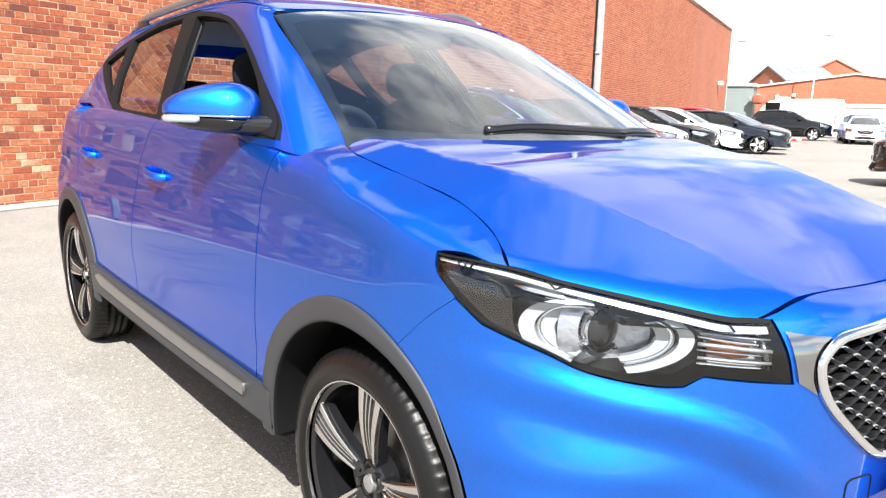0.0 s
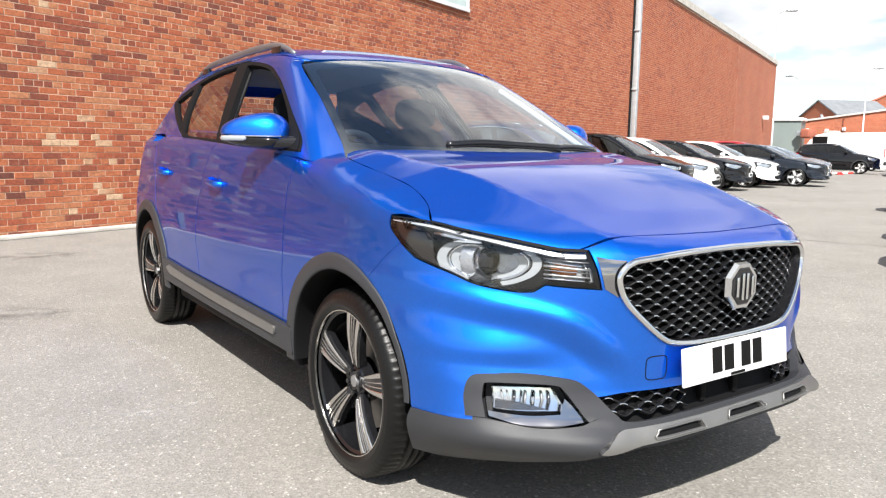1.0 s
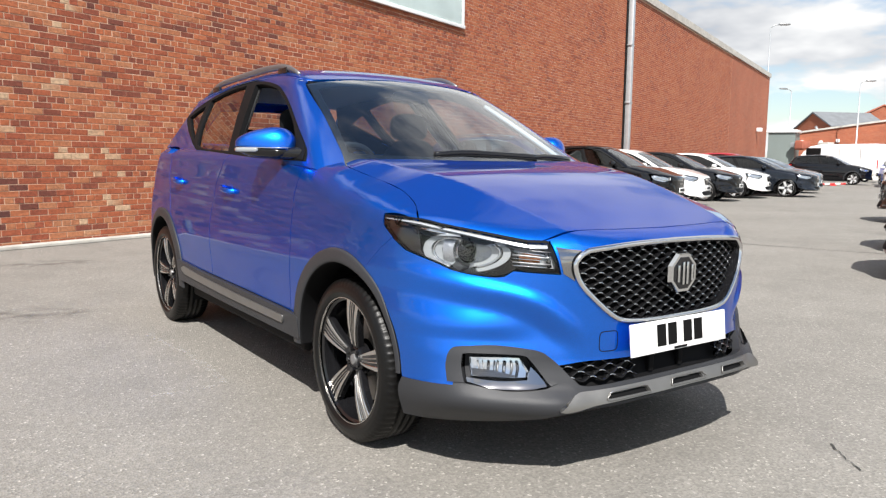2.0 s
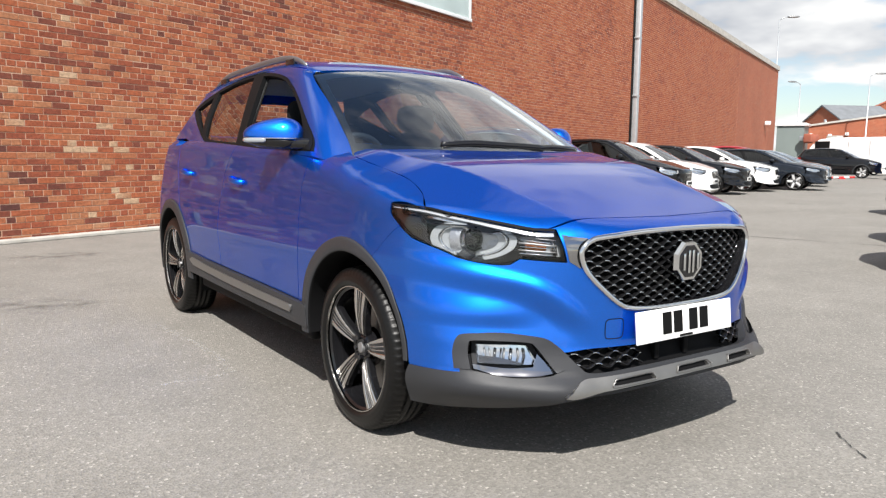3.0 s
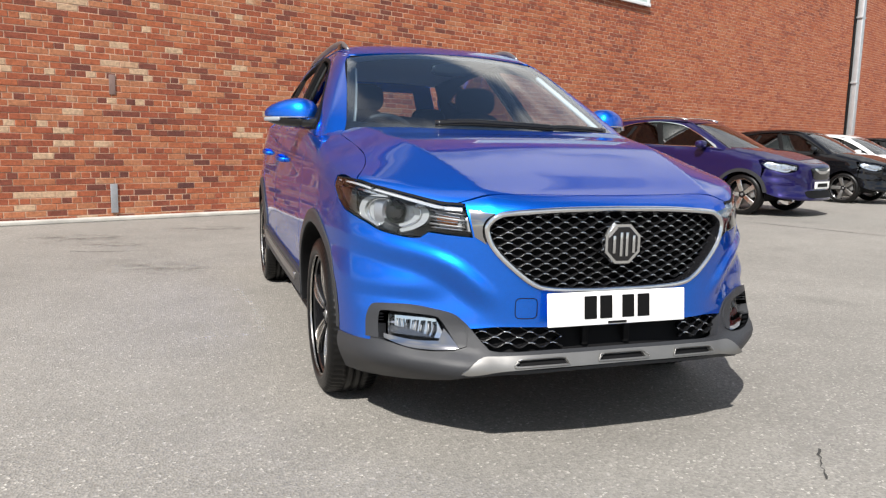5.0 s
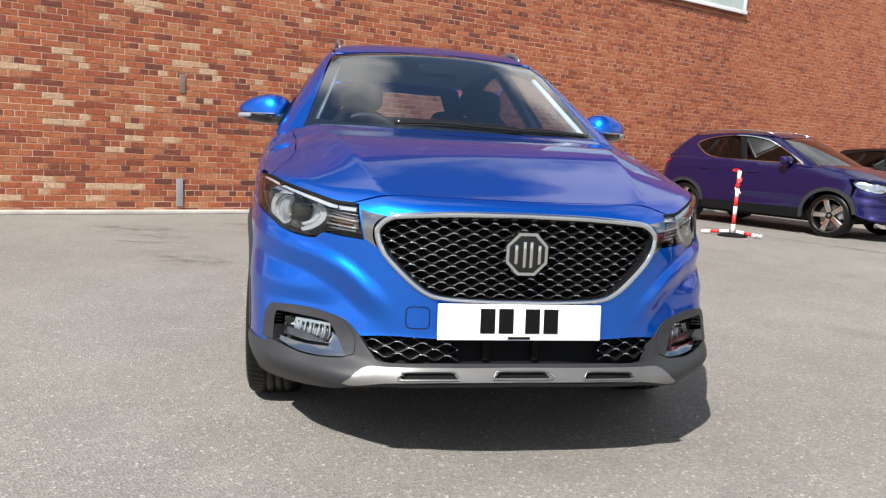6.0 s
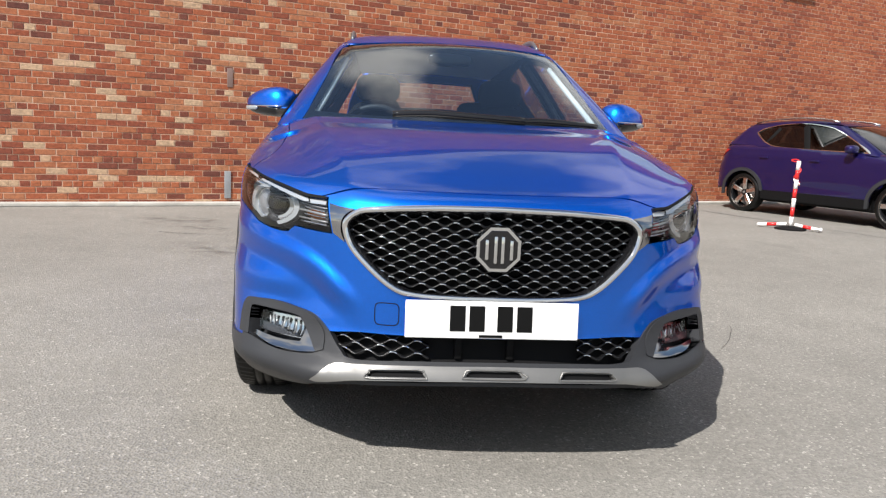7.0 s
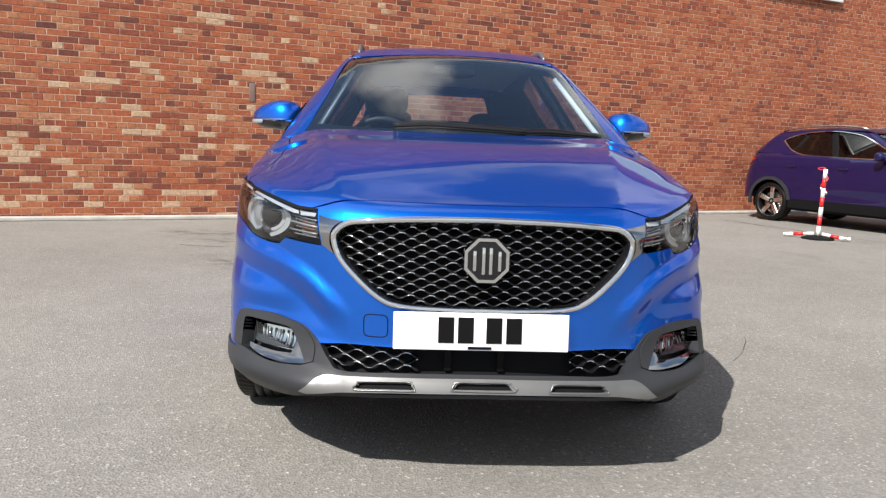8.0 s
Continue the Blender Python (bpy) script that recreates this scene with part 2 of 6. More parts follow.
def asphalt():
    """Old, sun-bleached macadam: pale stone in worn binder, darker patches and oil marks."""
    m = material("old_asphalt", (0.2, 0.19, 0.17), rough=0.85)
    n, l = m.node_tree.nodes, m.node_tree.links
    b = n["Principled BSDF"]
    at = n.new("ShaderNodeTexCoord")

    def noise_of(scale, detail, lo, hi, a, z):
        t, r = n.new("ShaderNodeTexNoise"), n.new("ShaderNodeMapRange")
        t.inputs["Scale"].default_value, t.inputs["Detail"].default_value = scale, detail
        l.new(at.outputs["Object"], t.inputs["Vector"])
        for k, v in zip((1, 2, 3, 4), (lo, hi, a, z)):
            r.inputs[k].default_value = v
        l.new(t.outputs[0], r.inputs[0])
        return t, r
    _, big = noise_of(0.35, 5, 0.35, 0.65, 0.92, 1.07)
    _, mid = noise_of(2.7, 6, 0.3, 0.7, 0.93, 1.06)
    stones = n.new("ShaderNodeTexVoronoi")
    stones.inputs["Scale"].default_value = 115
    l.new(at.outputs["Object"], stones.inputs["Vector"])
    tone = n.new("ShaderNodeSeparateColor")
    l.new(stones.outputs["Color"], tone.inputs[0])
    chips = n.new("ShaderNodeMapRange")
    chips.inputs[3].default_value, chips.inputs[4].default_value = 0.80, 1.20
    l.new(tone.outputs[0], chips.inputs[0])
    _, oil = noise_of(0.8, 4, 0.62, 0.75, 1.0, 0.78)
    last = None
    flecks = n.new("ShaderNodeMapRange")
    for k, v in zip((1, 2, 3, 4), (0.93, 0.99, 1.0, 1.75)):
        flecks.inputs[k].default_value = v
    l.new(tone.outputs[1], flecks.inputs[0])
    for s in (big, mid, chips, flecks, oil):
        mul = n.new("ShaderNodeVectorMath")
        mul.operation = "SCALE"
        if last is None:
            mul.inputs[0].default_value = (0.210, 0.198, 0.177)
        else:
            l.new(last.outputs[0], mul.inputs[0])
        l.new(s.outputs[0], mul.inputs["Scale"])
        last = mul
    l.new(last.outputs[0], b.inputs["Base Color"])
    bp = n.new("ShaderNodeBump")
    bp.inputs["Strength"].default_value, bp.inputs["Distance"].default_value = 0.7, 0.004
    l.new(stones.outputs["Distance"], bp.inputs["Height"])
    l.new(bp.outputs[0], b.inputs["Normal"])
    return m


def worn_line():
    """White road paint, mostly worn through."""
    m = material("worn_white_paint", (0.55, 0.54, 0.5), rough=0.7)
    n, l = m.node_tree.nodes, m.node_tree.links
    at, t, r = n.new("ShaderNodeTexCoord"), n.new("ShaderNodeTexNoise"), n.new("ShaderNodeMapRange")
    t.inputs["Scale"].default_value, t.inputs["Detail"].default_value = 22, 6
    r.inputs[1].default_value, r.inputs[2].default_value = 0.42, 0.75
    r.inputs[4].default_value = 0.42
    l.new(at.outputs["Object"], t.inputs["Vector"])
    l.new(t.outputs[0], r.inputs[0])
    l.new(r.outputs[0], n["Principled BSDF"].inputs["Alpha"])
    return m


def oil_stain():
    """Old oil soaked into the ground: dark, blotchy, fading out to its rim."""
    m = material("old_oil", (0.055, 0.050, 0.045), rough=0.75)
    n, l = m.node_tree.nodes, m.node_tree.links
    at, t, r = n.new("ShaderNodeTexCoord"), n.new("ShaderNodeTexNoise"), n.new("ShaderNodeMapRange")
    t.inputs["Scale"].default_value, t.inputs["Detail"].default_value = 2.6, 6
    for k, v in zip((1, 2, 3, 4), (0.44, 0.74, 0.0, 0.45)):
        r.inputs[k].default_value = v
    far, fade, mul = n.new("ShaderNodeVectorMath"), n.new("ShaderNodeMapRange"), n.new("ShaderNodeMath")
    far.operation, mul.operation = "LENGTH", "MULTIPLY"
    for k, v in zip((1, 2, 3, 4), (0.35, 1.0, 1.0, 0.0)):
        fade.inputs[k].default_value = v
    l.new(at.outputs["Object"], t.inputs["Vector"])
    l.new(at.outputs["Object"], far.inputs[0])
    l.new(far.outputs["Value"], fade.inputs[0])
    l.new(t.outputs[0], r.inputs[0])
    l.new(r.outputs[0], mul.inputs[0])
    l.new(fade.outputs[0], mul.inputs[1])
    l.new(mul.outputs[0], n["Principled BSDF"].inputs["Alpha"])
    return m


STAIN = oil_stain()
BRICK, BRICK_ONE, BRICK_FAR = brick_material("clay_brick", False), brick_material("clay_brick_piece", True), brick_sheet("brickwork_far")
MORTAR = material("lime_mortar", (0.47, 0.31, 0.22), rough=0.95, vary=0.25, scale=1.3, bump=0.002, bump_scale=150)
ASPHALT, LINE = asphalt(), worn_line()
SLATE = material("grey_slate", (0.16, 0.17, 0.18), rough=0.7, vary=0.2, scale=1.5)
TILE = material("red_roof_tile", (0.33, 0.10, 0.06), rough=0.8, vary=0.25, scale=1.2)
SHED = material("grey_green_cladding", (0.17, 0.20, 0.19), rough=0.5, vary=0.1, scale=0.7)
RENDERED = material("white_render", (0.74, 0.73, 0.70), rough=0.8, vary=0.08, scale=0.6)
BANNER = material("pale_aqua_board", (0.52, 0.62, 0.60), rough=0.3, vary=0.12, scale=1.6, coat=0.3)
BITUMEN = material("dark_bitumen", (0.035, 0.033, 0.03), rough=0.8, vary=0.3)


# ---- curves and the car's outer skin ----
def curve(xs, ys):
    """A smooth monotone cubic through a few knots, for numpy arrays."""
    xs, ys = np.array(xs, float), np.array(ys, float)
    h, d = np.diff(xs), np.diff(ys) / np.diff(xs)
    m = np.zeros(len(xs))
    m[0], m[-1] = d[0], d[-1]
    for i in range(1, len(xs) - 1):
        if d[i - 1] * d[i] > 0:
            a, b = 2 * h[i] + h[i - 1], h[i] + 2 * h[i - 1]
            m[i] = (a + b) / (a / d[i - 1] + b / d[i])

    def value(x):
        x = np.asarray(x, float)
        i = np.clip(np.searchsorted(xs, x) - 1, 0, len(xs) - 2)
        t = (x - xs[i]) / h[i]
        u = np.clip(t, 0, 1)
        r = ((1 + 2 * u) * (1 - u) ** 2 * ys[i] + u * (1 - u) ** 2 * h[i] * m[i]
             + u * u * (3 - 2 * u) * ys[i + 1] + u * u * (u - 1) * h[i] * m[i + 1])
        return r + np.where(t < 0, t * h[i] * m[i], 0) + np.where(t > 1, (t - 1) * h[i] * m[i + 1], 0)
    return value


def step(x, a, b):
    t = np.clip((x - a) / (b - a), 0, 1)
    return t * t * (3 - 2 * t)


def smax(a, b, k):
    h = np.maximum(k - np.abs(a - b), 0) / k
    return np.maximum(a, b) + h * h * k / 4


side_z = curve([.10, .25, .4, .6, .75, .9, 1.0, 1.1, 1.2], [.835, .864, .873, .882, .876, .858, .842, .823, .795])
side_y = curve([-.3, .3, .7, 1.1, 2.2, 3.3, 3.9, 4.3, 4.7], [-.05, -.014, 0, .002, .004, 0, -.03, -.10, -.22])
nose_z = curve([.10, .20, .25, .30, .36, .45, .6, .75, .83, .9, 1.0], [.14, .06, .005, -.022, .0, .03, .028, .026, .034, .06, .12])
nose_x = curve([0, .15, .3, .45, .55, .65, .75, .82, .9], [0, .003, .016, .062, .122, .222, .345, .465, .68])
hood_y = curve([-.1, .06, .15, .3, .45, .56, .70, .78, .88, .95, 1.04, 1.12, 1.2, 1.4, 2.0, 3.0, 4.0], [.80, .851, .876, .926, .973, 1.005, 1.040, 1.055, 1.068, 1.077, 1.093, 1.103, 1.104, 1.106, 1.118, 1.145, 1.165])
ridge_x = curve([.36, .413, .448, .484, .53, .56, .63, .73, .79, .9], [.49, .526, .553, .582, .619, .637, .664, .688, .705, .73])


def skin_low(x, y, z):
    """Signed distance, roughly, to the lower body."""
    x = np.abs(x)
    w = side_z(z) + side_y(y)
    belly = step(y, 1.2, 1.6) * step(y, 3.3, 2.9)
    w = w - .007 * belly * np.exp(-((z - .52 - .03 * (y - 2)) / .08) ** 2) + .006 * np.exp(-((z - .93 - .02 * (y - 1)) / .05) ** 2)
    w = w + .024 * np.exp(-((z - .56) / .15) ** 2) * step(y, .66, .43) * step(y, .1, .3)
    side = x - w
    slope = (nose_x(x + .005) - nose_x(x - .005)) / .01
    below = (ridge_x(x) - z) / np.sqrt(1 + ((ridge_x(x + .01) - ridge_x(x - .01)) / .02) ** 2)
    crest = step(x, .37, .50) * step(z, .42, .56)
    dip = crest * (-.015 * step(below, -.042, .002) + .034 * step(below, .0, .075))
    dip = dip - (.014 * step(x, .48, .62) + .095 * step(x, .54, .85)) * step(z, .80, .46) * step(z, .20, .36)
    dip = dip - .012 * step(x, .53, .68) * (step(z, .635, .555) - 1.5 * step(z, .556, .500) + .5 * step(z, .49, .44))
    dip = dip - .030 * step(x, .40, .55) * step(z, .374, .310) * step(z, .215, .302)
    front = (nose_z(z) + nose_x(x) + dip - y) / np.sqrt(1 + slope * slope)
    out = x - (.424 + .20 * (y - .1))
    out = (out + np.sqrt(out * out + .000012)) / 2
    crown = -.025 * x * x - (.31 - .10 * step(y, .72, .35)) * out
    top = (z - hood_y(y) - crown * step(y, 2.0, .9)) * .95
    rear = y - (4.29 - .25 * x * x - .10 * step(z, .7, 1.1))
    tight = .03 * step(x, .48, .64) * step(y, .75, .45) * step(z, .70, .80)
    return smax(smax(smax(side, front, .09 - tight), top, .075 - tight), rear, .25)


screen_line = curve([1.0, 1.1, 1.25, 1.4, 1.52, 1.6], [.88, 1.055, 1.335, 1.630, 1.875, 2.06])
roof_y = curve([1.5, 1.9, 2.2, 2.6, 3.2, 3.7, 4.2], [1.42, 1.548, 1.590, 1.610, 1.592, 1.545, 1.47])
cabin_y = curve([1.0, 1.4, 2.2, 3.0, 3.6, 4.2], [.012, .004, 0, .010, .03, .07])


def skin_up(x, y, z):
    """Signed distance, roughly, to the glasshouse."""
    x = np.abs(x)
    side = (x - (.802 - .50 * (z - 1.1) - .12 * np.maximum(z - 1.1, 0) ** 2 - cabin_y(y))) * .88
    screen = (screen_line(z) + .42 * x * x - y) * .46
    roof = z - (roof_y(y) - .08 * x * x)
    rear = (y - (4.17 - .95 * (z - 1.1) - .2 * x * x)) * .72
    return smax(smax(smax(side, screen, .06), roof, .08), rear, .08)


def gradient(skin, p):
    e, g = 1e-3, np.zeros_like(p)
    for i in range(3):
        d = np.zeros(3)
        d[i] = e
        g[:, i] = skin(*(p + d).T) - skin(*(p - d).T)
    return g / (np.linalg.norm(g, axis=1)[:, None] + 1e-12)


HUB = 1.30      # the post in the car's nose round which the wrapped panels turn


def cast(skin, a, way, far):
    """Where rays from outside, at a + way * s, first meet the skin, s from 0 to far."""
    lo, hi = np.zeros(len(a)), np.full(len(a), float(far))
    for _ in range(25):
        mid = (lo + hi) / 2
        out = skin(*(a + way * mid[:, None]).T) > 0
        lo, hi = np.where(out, mid, lo), np.where(out, hi, mid)
    return a + way * hi[:, None]


def lift(skin, plane, uv):
    """Points of the skin over 2D points of a plane of projection."""
    uv = np.asarray(uv, float).reshape(-1, 2)
    u, v, o, one = uv[:, 0], uv[:, 1], np.zeros(len(uv)), np.ones(len(uv))
    if plane == "side":
        return cast(skin, np.stack([1.4 * one, u, v], 1), np.stack([-one, o, o], 1), 1.4)
    if plane == "front":
        return cast(skin, np.stack([u, -.6 * one, v], 1), np.stack([o, one, o], 1), 3.2)
    if plane == "back":
        return cast(skin, np.stack([u, 5 * one, v], 1), np.stack([o, -one, o], 1), 2.2)
    if plane == "top":
        return cast(skin, np.stack([u, v, 2.2 * one], 1), np.stack([o, o, -one], 1), 1.9)
    way = np.stack([np.sin(u), -np.cos(u), o], 1)       # wrap: angle from straight ahead, height
    a = np.stack([o, HUB * one, v], 1) + way * 2.6
    return cast(skin, a, -way, 2.6)


def flatten(plane, p):
    if plane == "side":
        return p[:, 1:3]
    if plane in ("front", "back"):
        return p[:, [0, 2]]
    if plane == "top":
        return p[:, :2]
    return np.stack([np.arctan2(p[:, 0], HUB - p[:, 1]), p[:, 2]], 1)


# ---- building blocks ----
def part(name, data, mat, parent=None, label=""):
    """Links a bmesh or mesh as one mesh object under a thing or a part."""
    if isinstance(data, bmesh.types.BMesh):
        me = bpy.data.meshes.new(name)
        bmesh.ops.recalc_face_normals(data, faces=data.faces)
        data.to_mesh(me)
        data.free()
    else:
        me = data
    if mat and not me.materials:
        me.materials.append(mat)
    ob = new(name, me)
    if parent:
        ob.parent = parent
    return tagged(ob, label)


def thing(name, m, label, category, group="", kind=""):
    ob = new(name)
    ob.matrix_basis = m
    ob.empty_display_size = 0.2
    return tagged(ob, label, category, group, kind)


def mesh_of(name, verts, faces, smooth=True):
    me = bpy.data.meshes.new(name)
    me.from_pydata([tuple(v) for v in verts], [], [tuple(f) for f in faces])
    if smooth:
        me.polygons.foreach_set("use_smooth", [True] * len(me.polygons))
    me.update()
    return me


def box(sx, sy, sz, at=(0, 0, 0), bevel=0.0, segments=2, turn=None, taper=1.0):
    bm = bmesh.new()
    bmesh.ops.create_cube(bm, size=1)
    for v in bm.verts:
        k = taper if v.co.z > 0 else 1
        v.co = Vector((v.co.x * sx * k, v.co.y * sy * k, v.co.z * sz))
    if bevel:
        bmesh.ops.bevel(bm, geom=bm.edges[:], offset=bevel, segments=segments, affect="EDGES", profile=0.6)
    m = Matrix.Translation(at)
    if turn:
        m = m @ Euler([radians(a) for a in turn]).to_matrix().to_4x4()
    bm.transform(m)
    for f in bm.faces:
        f.smooth = bevel > 0 and segments > 1
    return bm


def lathe(profile, count=48, axis="x", closed=False):
    """Turns (offset along the axis, radius) points round the axis."""
    verts, faces, n = [], [], len(profile)
    for i in range(count):
        a = 2 * math.pi * i / count
        for o, r in profile:
            p = (o, r * math.cos(a), r * math.sin(a))
            verts.append(p if axis == "x" else (p[1], p[2], p[0]) if axis == "z" else (p[2], p[0], p[1]))
    for i in range(count):
        j = (i + 1) % count
        for k in range(n if closed else n - 1):
            q = (k + 1) % n
            faces.append((i * n + k, i * n + q, j * n + q, j * n + k))
    return verts, faces


def lathed(name, profile, count=48, axis="x", closed=False):
    me = mesh_of(name, *lathe(profile, count, axis, closed))
    bm = bmesh.new()
    bm.from_mesh(me)
    bpy.data.meshes.remove(me)
    bmesh.ops.remove_doubles(bm, verts=bm.verts, dist=1e-5)
    for e in bm.edges:
        if len(e.link_faces) == 2 and e.calc_face_angle(0) > 0.7:
            e.smooth = False
    return bm


def tube(points, radius, sides=8, closed=False, flat=None):
    """A round bar along points; radius may be a list; flat=(a, b) gives an oval section."""
    pts = [Vector(p) for p in points]
    n = len(pts)
    rad = radius if isinstance(radius, (list, tuple)) else [radius] * n
    verts, faces, up = [], [], None
    for i, p in enumerate(pts):
        d = (pts[(i + 1) % n] - pts[i - 1]) if closed else (pts[min(i + 1, n - 1)] - pts[max(i - 1, 0)])
        d.normalize()
        if up is None:
            up = d.cross(Vector((0, 0, 1)) if abs(d.z) < 0.9 else Vector((0, 1, 0))).normalized()
        up = (up - d * up.dot(d)).normalized()
        side = d.cross(up)
        fa, fb = flat or (1, 1)
        for k in range(sides):
            a = 2 * math.pi * k / sides
            verts.append(p + up * (math.cos(a) * rad[i] * fa) + side * (math.sin(a) * rad[i] * fb))
    for i in range(n if closed else n - 1):
        j = (i + 1) % n
        for k in range(sides):
            q = (k + 1) % sides
            faces.append((i * sides + k, i * sides + q, j * sides + q, j * sides + k))
    if not closed:
        faces += [tuple(range(sides))[::-1], tuple((n - 1) * sides + k for k in range(sides))]
    return mesh_of("tube", verts, faces)


def spline(pts, spacing=0.02):
    """A Catmull-Rom line through points of any dimension, evenly stepped."""
    p = np.array(pts, float)
    if len(p) == 2:
        n = max(2, int(np.linalg.norm(p[1] - p[0]) / spacing) + 1)
        return p[0] + (p[1] - p[0]) * np.linspace(0, 1, n)[:, None]
    ext = np.vstack([2 * p[0] - p[1], p, 2 * p[-1] - p[-2]])
    out = [p[:1]]
    for i in range(1, len(ext) - 2):
        a, b, c, d = ext[i - 1:i + 3]
        n = max(2, int(np.linalg.norm(c - b) / spacing) + 1)
        t = np.linspace(0, 1, n + 1)[1:, None]
        out.append(0.5 * (2 * b + (c - a) * t + (2 * a - 5 * b + 4 * c - d) * t ** 2 + (3 * b - a - 3 * c + d) * t ** 3))
    return np.vstack(out)


def inside(poly, pts):
    """Which points lie within a closed 2D polygon."""
    x, y = pts[:, 0][:, None], pts[:, 1][:, None]
    a, b = poly, np.roll(poly, -1, axis=0)
    cross = (a[:, 1] > y) != (b[:, 1] > y)
    with np.errstate(divide="ignore", invalid="ignore"):
        at = (b[:, 0] - a[:, 0]) * (y - a[:, 1]) / (b[:, 1] - a[:, 1]) + a[:, 0]
    return (np.sum(cross & (x < at), axis=1) % 2) == 1


TAG = {"f": "front", "s": "side", "t": "top", "w": "wrap", "b": "back"}


def outline_of(skin, plane, segs, spacing, sym=False):
    """A closed 2D line in a plane of projection. Each seg is a smooth line; corners lie between them.
    A point is (u, v) in that plane, or ('f', x, z), ('s', y, z), ('t', x, y) on the skin."""
    lines = []
    for seg in segs:
        pts = []
        for p in seg:
            pts.append(flatten(plane, lift(skin, TAG[p[0]], [p[1:]]))[0] if isinstance(p[0], str) else np.array(p, float))
        lines.append(spline(pts, spacing))
    line = np.vstack(lines)
    keep = [0]
    for i in range(1, len(line)):
        if np.linalg.norm(line[i] - line[keep[-1]]) > spacing * 0.2:
            keep.append(i)
    line = line[keep]
    if sym:
        line[0][0] = line[-1][0] = 0
        line = np.vstack([line, (line * [-1, 1])[::-1][1:-1]])
    if np.linalg.norm(line[0] - line[-1]) < spacing * 0.2:
        line = line[:-1]
    return line


def patch(name, parent, mat, skin, plane, segs, holes=(), grid=0.03, off=0.0, edge=0.012, side=1, sym=False, label="", pairs=(), scale=(1, 1, 1)):
    """A panel: the part of a skin within an outline, standing off it, with its rim turned in by edge."""
    spacing = grid * 0.6
    line = outline_of(skin, plane, segs, spacing, sym)
    rims = [line] + [outline_of(skin, plane, h, spacing, sym) for h in holes]
    for h in pairs:
        one = outline_of(skin, plane, h, spacing)
        rims += [one, one * [-1, 1]]
    lo, hi = line.min(0), line.max(0)
    u, v = np.arange(lo[0] - grid, hi[0] + grid, grid), np.arange(lo[1] - grid, hi[1] + grid, grid * 0.87)
    gu, gv = np.meshgrid(u, v)
    gu = gu + (np.arange(len(v)) % 2 * grid / 2)[:, None]
    pts = np.stack([gu.ravel(), gv.ravel()], 1)
    ok = inside(line, pts)
    for h in rims[1:]:
        ok &= ~inside(h, pts)
    pts = pts[ok]
    allrim = np.vstack(rims)
    far = np.min(np.linalg.norm(pts[:, None] - allrim[None], axis=2), axis=1) if len(pts) else np.zeros(0)
    pts = pts[far > grid * 0.45] if len(pts) else pts
    edges, base = [], 0
    for r in rims:
        edges += [(base + i, base + (i + 1) % len(r)) for i in range(len(r))]
        base += len(r)
    every = np.vstack([allrim, pts]) if len(pts) else allrim
    out = delaunay_2d_cdt([Vector(p) for p in every], edges, [], 0, 1e-7)
    p2, tris = np.array([tuple(p) for p in out[0]]), np.array([t for t in out[2] if len(t) == 3])
    mid = p2[tris].mean(1)
    ok = inside(line, mid)
    for h in rims[1:]:
        ok &= ~inside(h, mid)
    tris = tris[ok]
    p3 = lift(skin, plane, p2)
    nor = gradient(skin, p3)
    p3 = p3 + nor * off
    fn = np.cross(p3[tris[:, 1]] - p3[tris[:, 0]], p3[tris[:, 2]] - p3[tris[:, 0]])
    flip = np.sum(fn * nor[tris[:, 0]], 1) < 0
    tris[flip] = tris[flip][:, ::-1]
    verts, normals, faces = [p3], [nor], [tuple(t) for t in tris]
    count = len(p3)
    if edge:
        half = {}
        for t in tris:
            for a, b in ((t[0], t[1]), (t[1], t[2]), (t[2], t[0])):
                half[(a, b)] = 1
        border = [(a, b) for a, b in half if (b, a) not in half]
        rim = {}
        for a, b in border:
            d = p3[b] - p3[a]
            sidew = np.cross(d, nor[a])
            sidew /= np.linalg.norm(sidew) + 1e-9
            for w in (a, b):
                if w not in rim:
                    rim[w] = len(rim)
        ids = list(rim)
        top_, bot = p3[ids], p3[ids] - nor[ids] * edge
        acc = np.zeros((len(ids), 3))
        for a, b in border:
            d = p3[b] - p3[a]
            s_ = np.cross(d, nor[a])
            acc[rim[a]] += s_
            acc[rim[b]] += s_
        acc /= np.linalg.norm(acc, axis=1)[:, None] + 1e-9
        verts += [top_, bot]
        normals += [acc, acc]
        n = len(ids)
        faces += [(count + rim[b], count + rim[a], count + n + rim[a], count + n + rim[b]) for a, b in border]
    verts, normals = np.vstack(verts) * np.array(scale), np.vstack(normals)
    if side < 0:
        verts, normals = verts * [-1, 1, 1], normals * [-1, 1, 1]
        faces = [f[::-1] for f in faces]
    me = mesh_of(name, verts, faces)
    me.normals_split_custom_set_from_vertices([tuple(v) for v in normals])
    return part(name, me, mat, parent, label)


def on_skin(skin, plane, u, v, off=0.0):
    p = lift(skin, plane, [(u, v)])
    return Vector((p + gradient(skin, p) * off)[0])


# ---- ground ----
def sheet(name, mat, pts, z=0.0, label="", category="", kind="structure"):
    ob = part(name, mesh_of(name, [(x, y, z) for x, y in pts], [tuple(range(len(pts)))], False), mat)
    return tagged(ob, label, category, kind=kind)


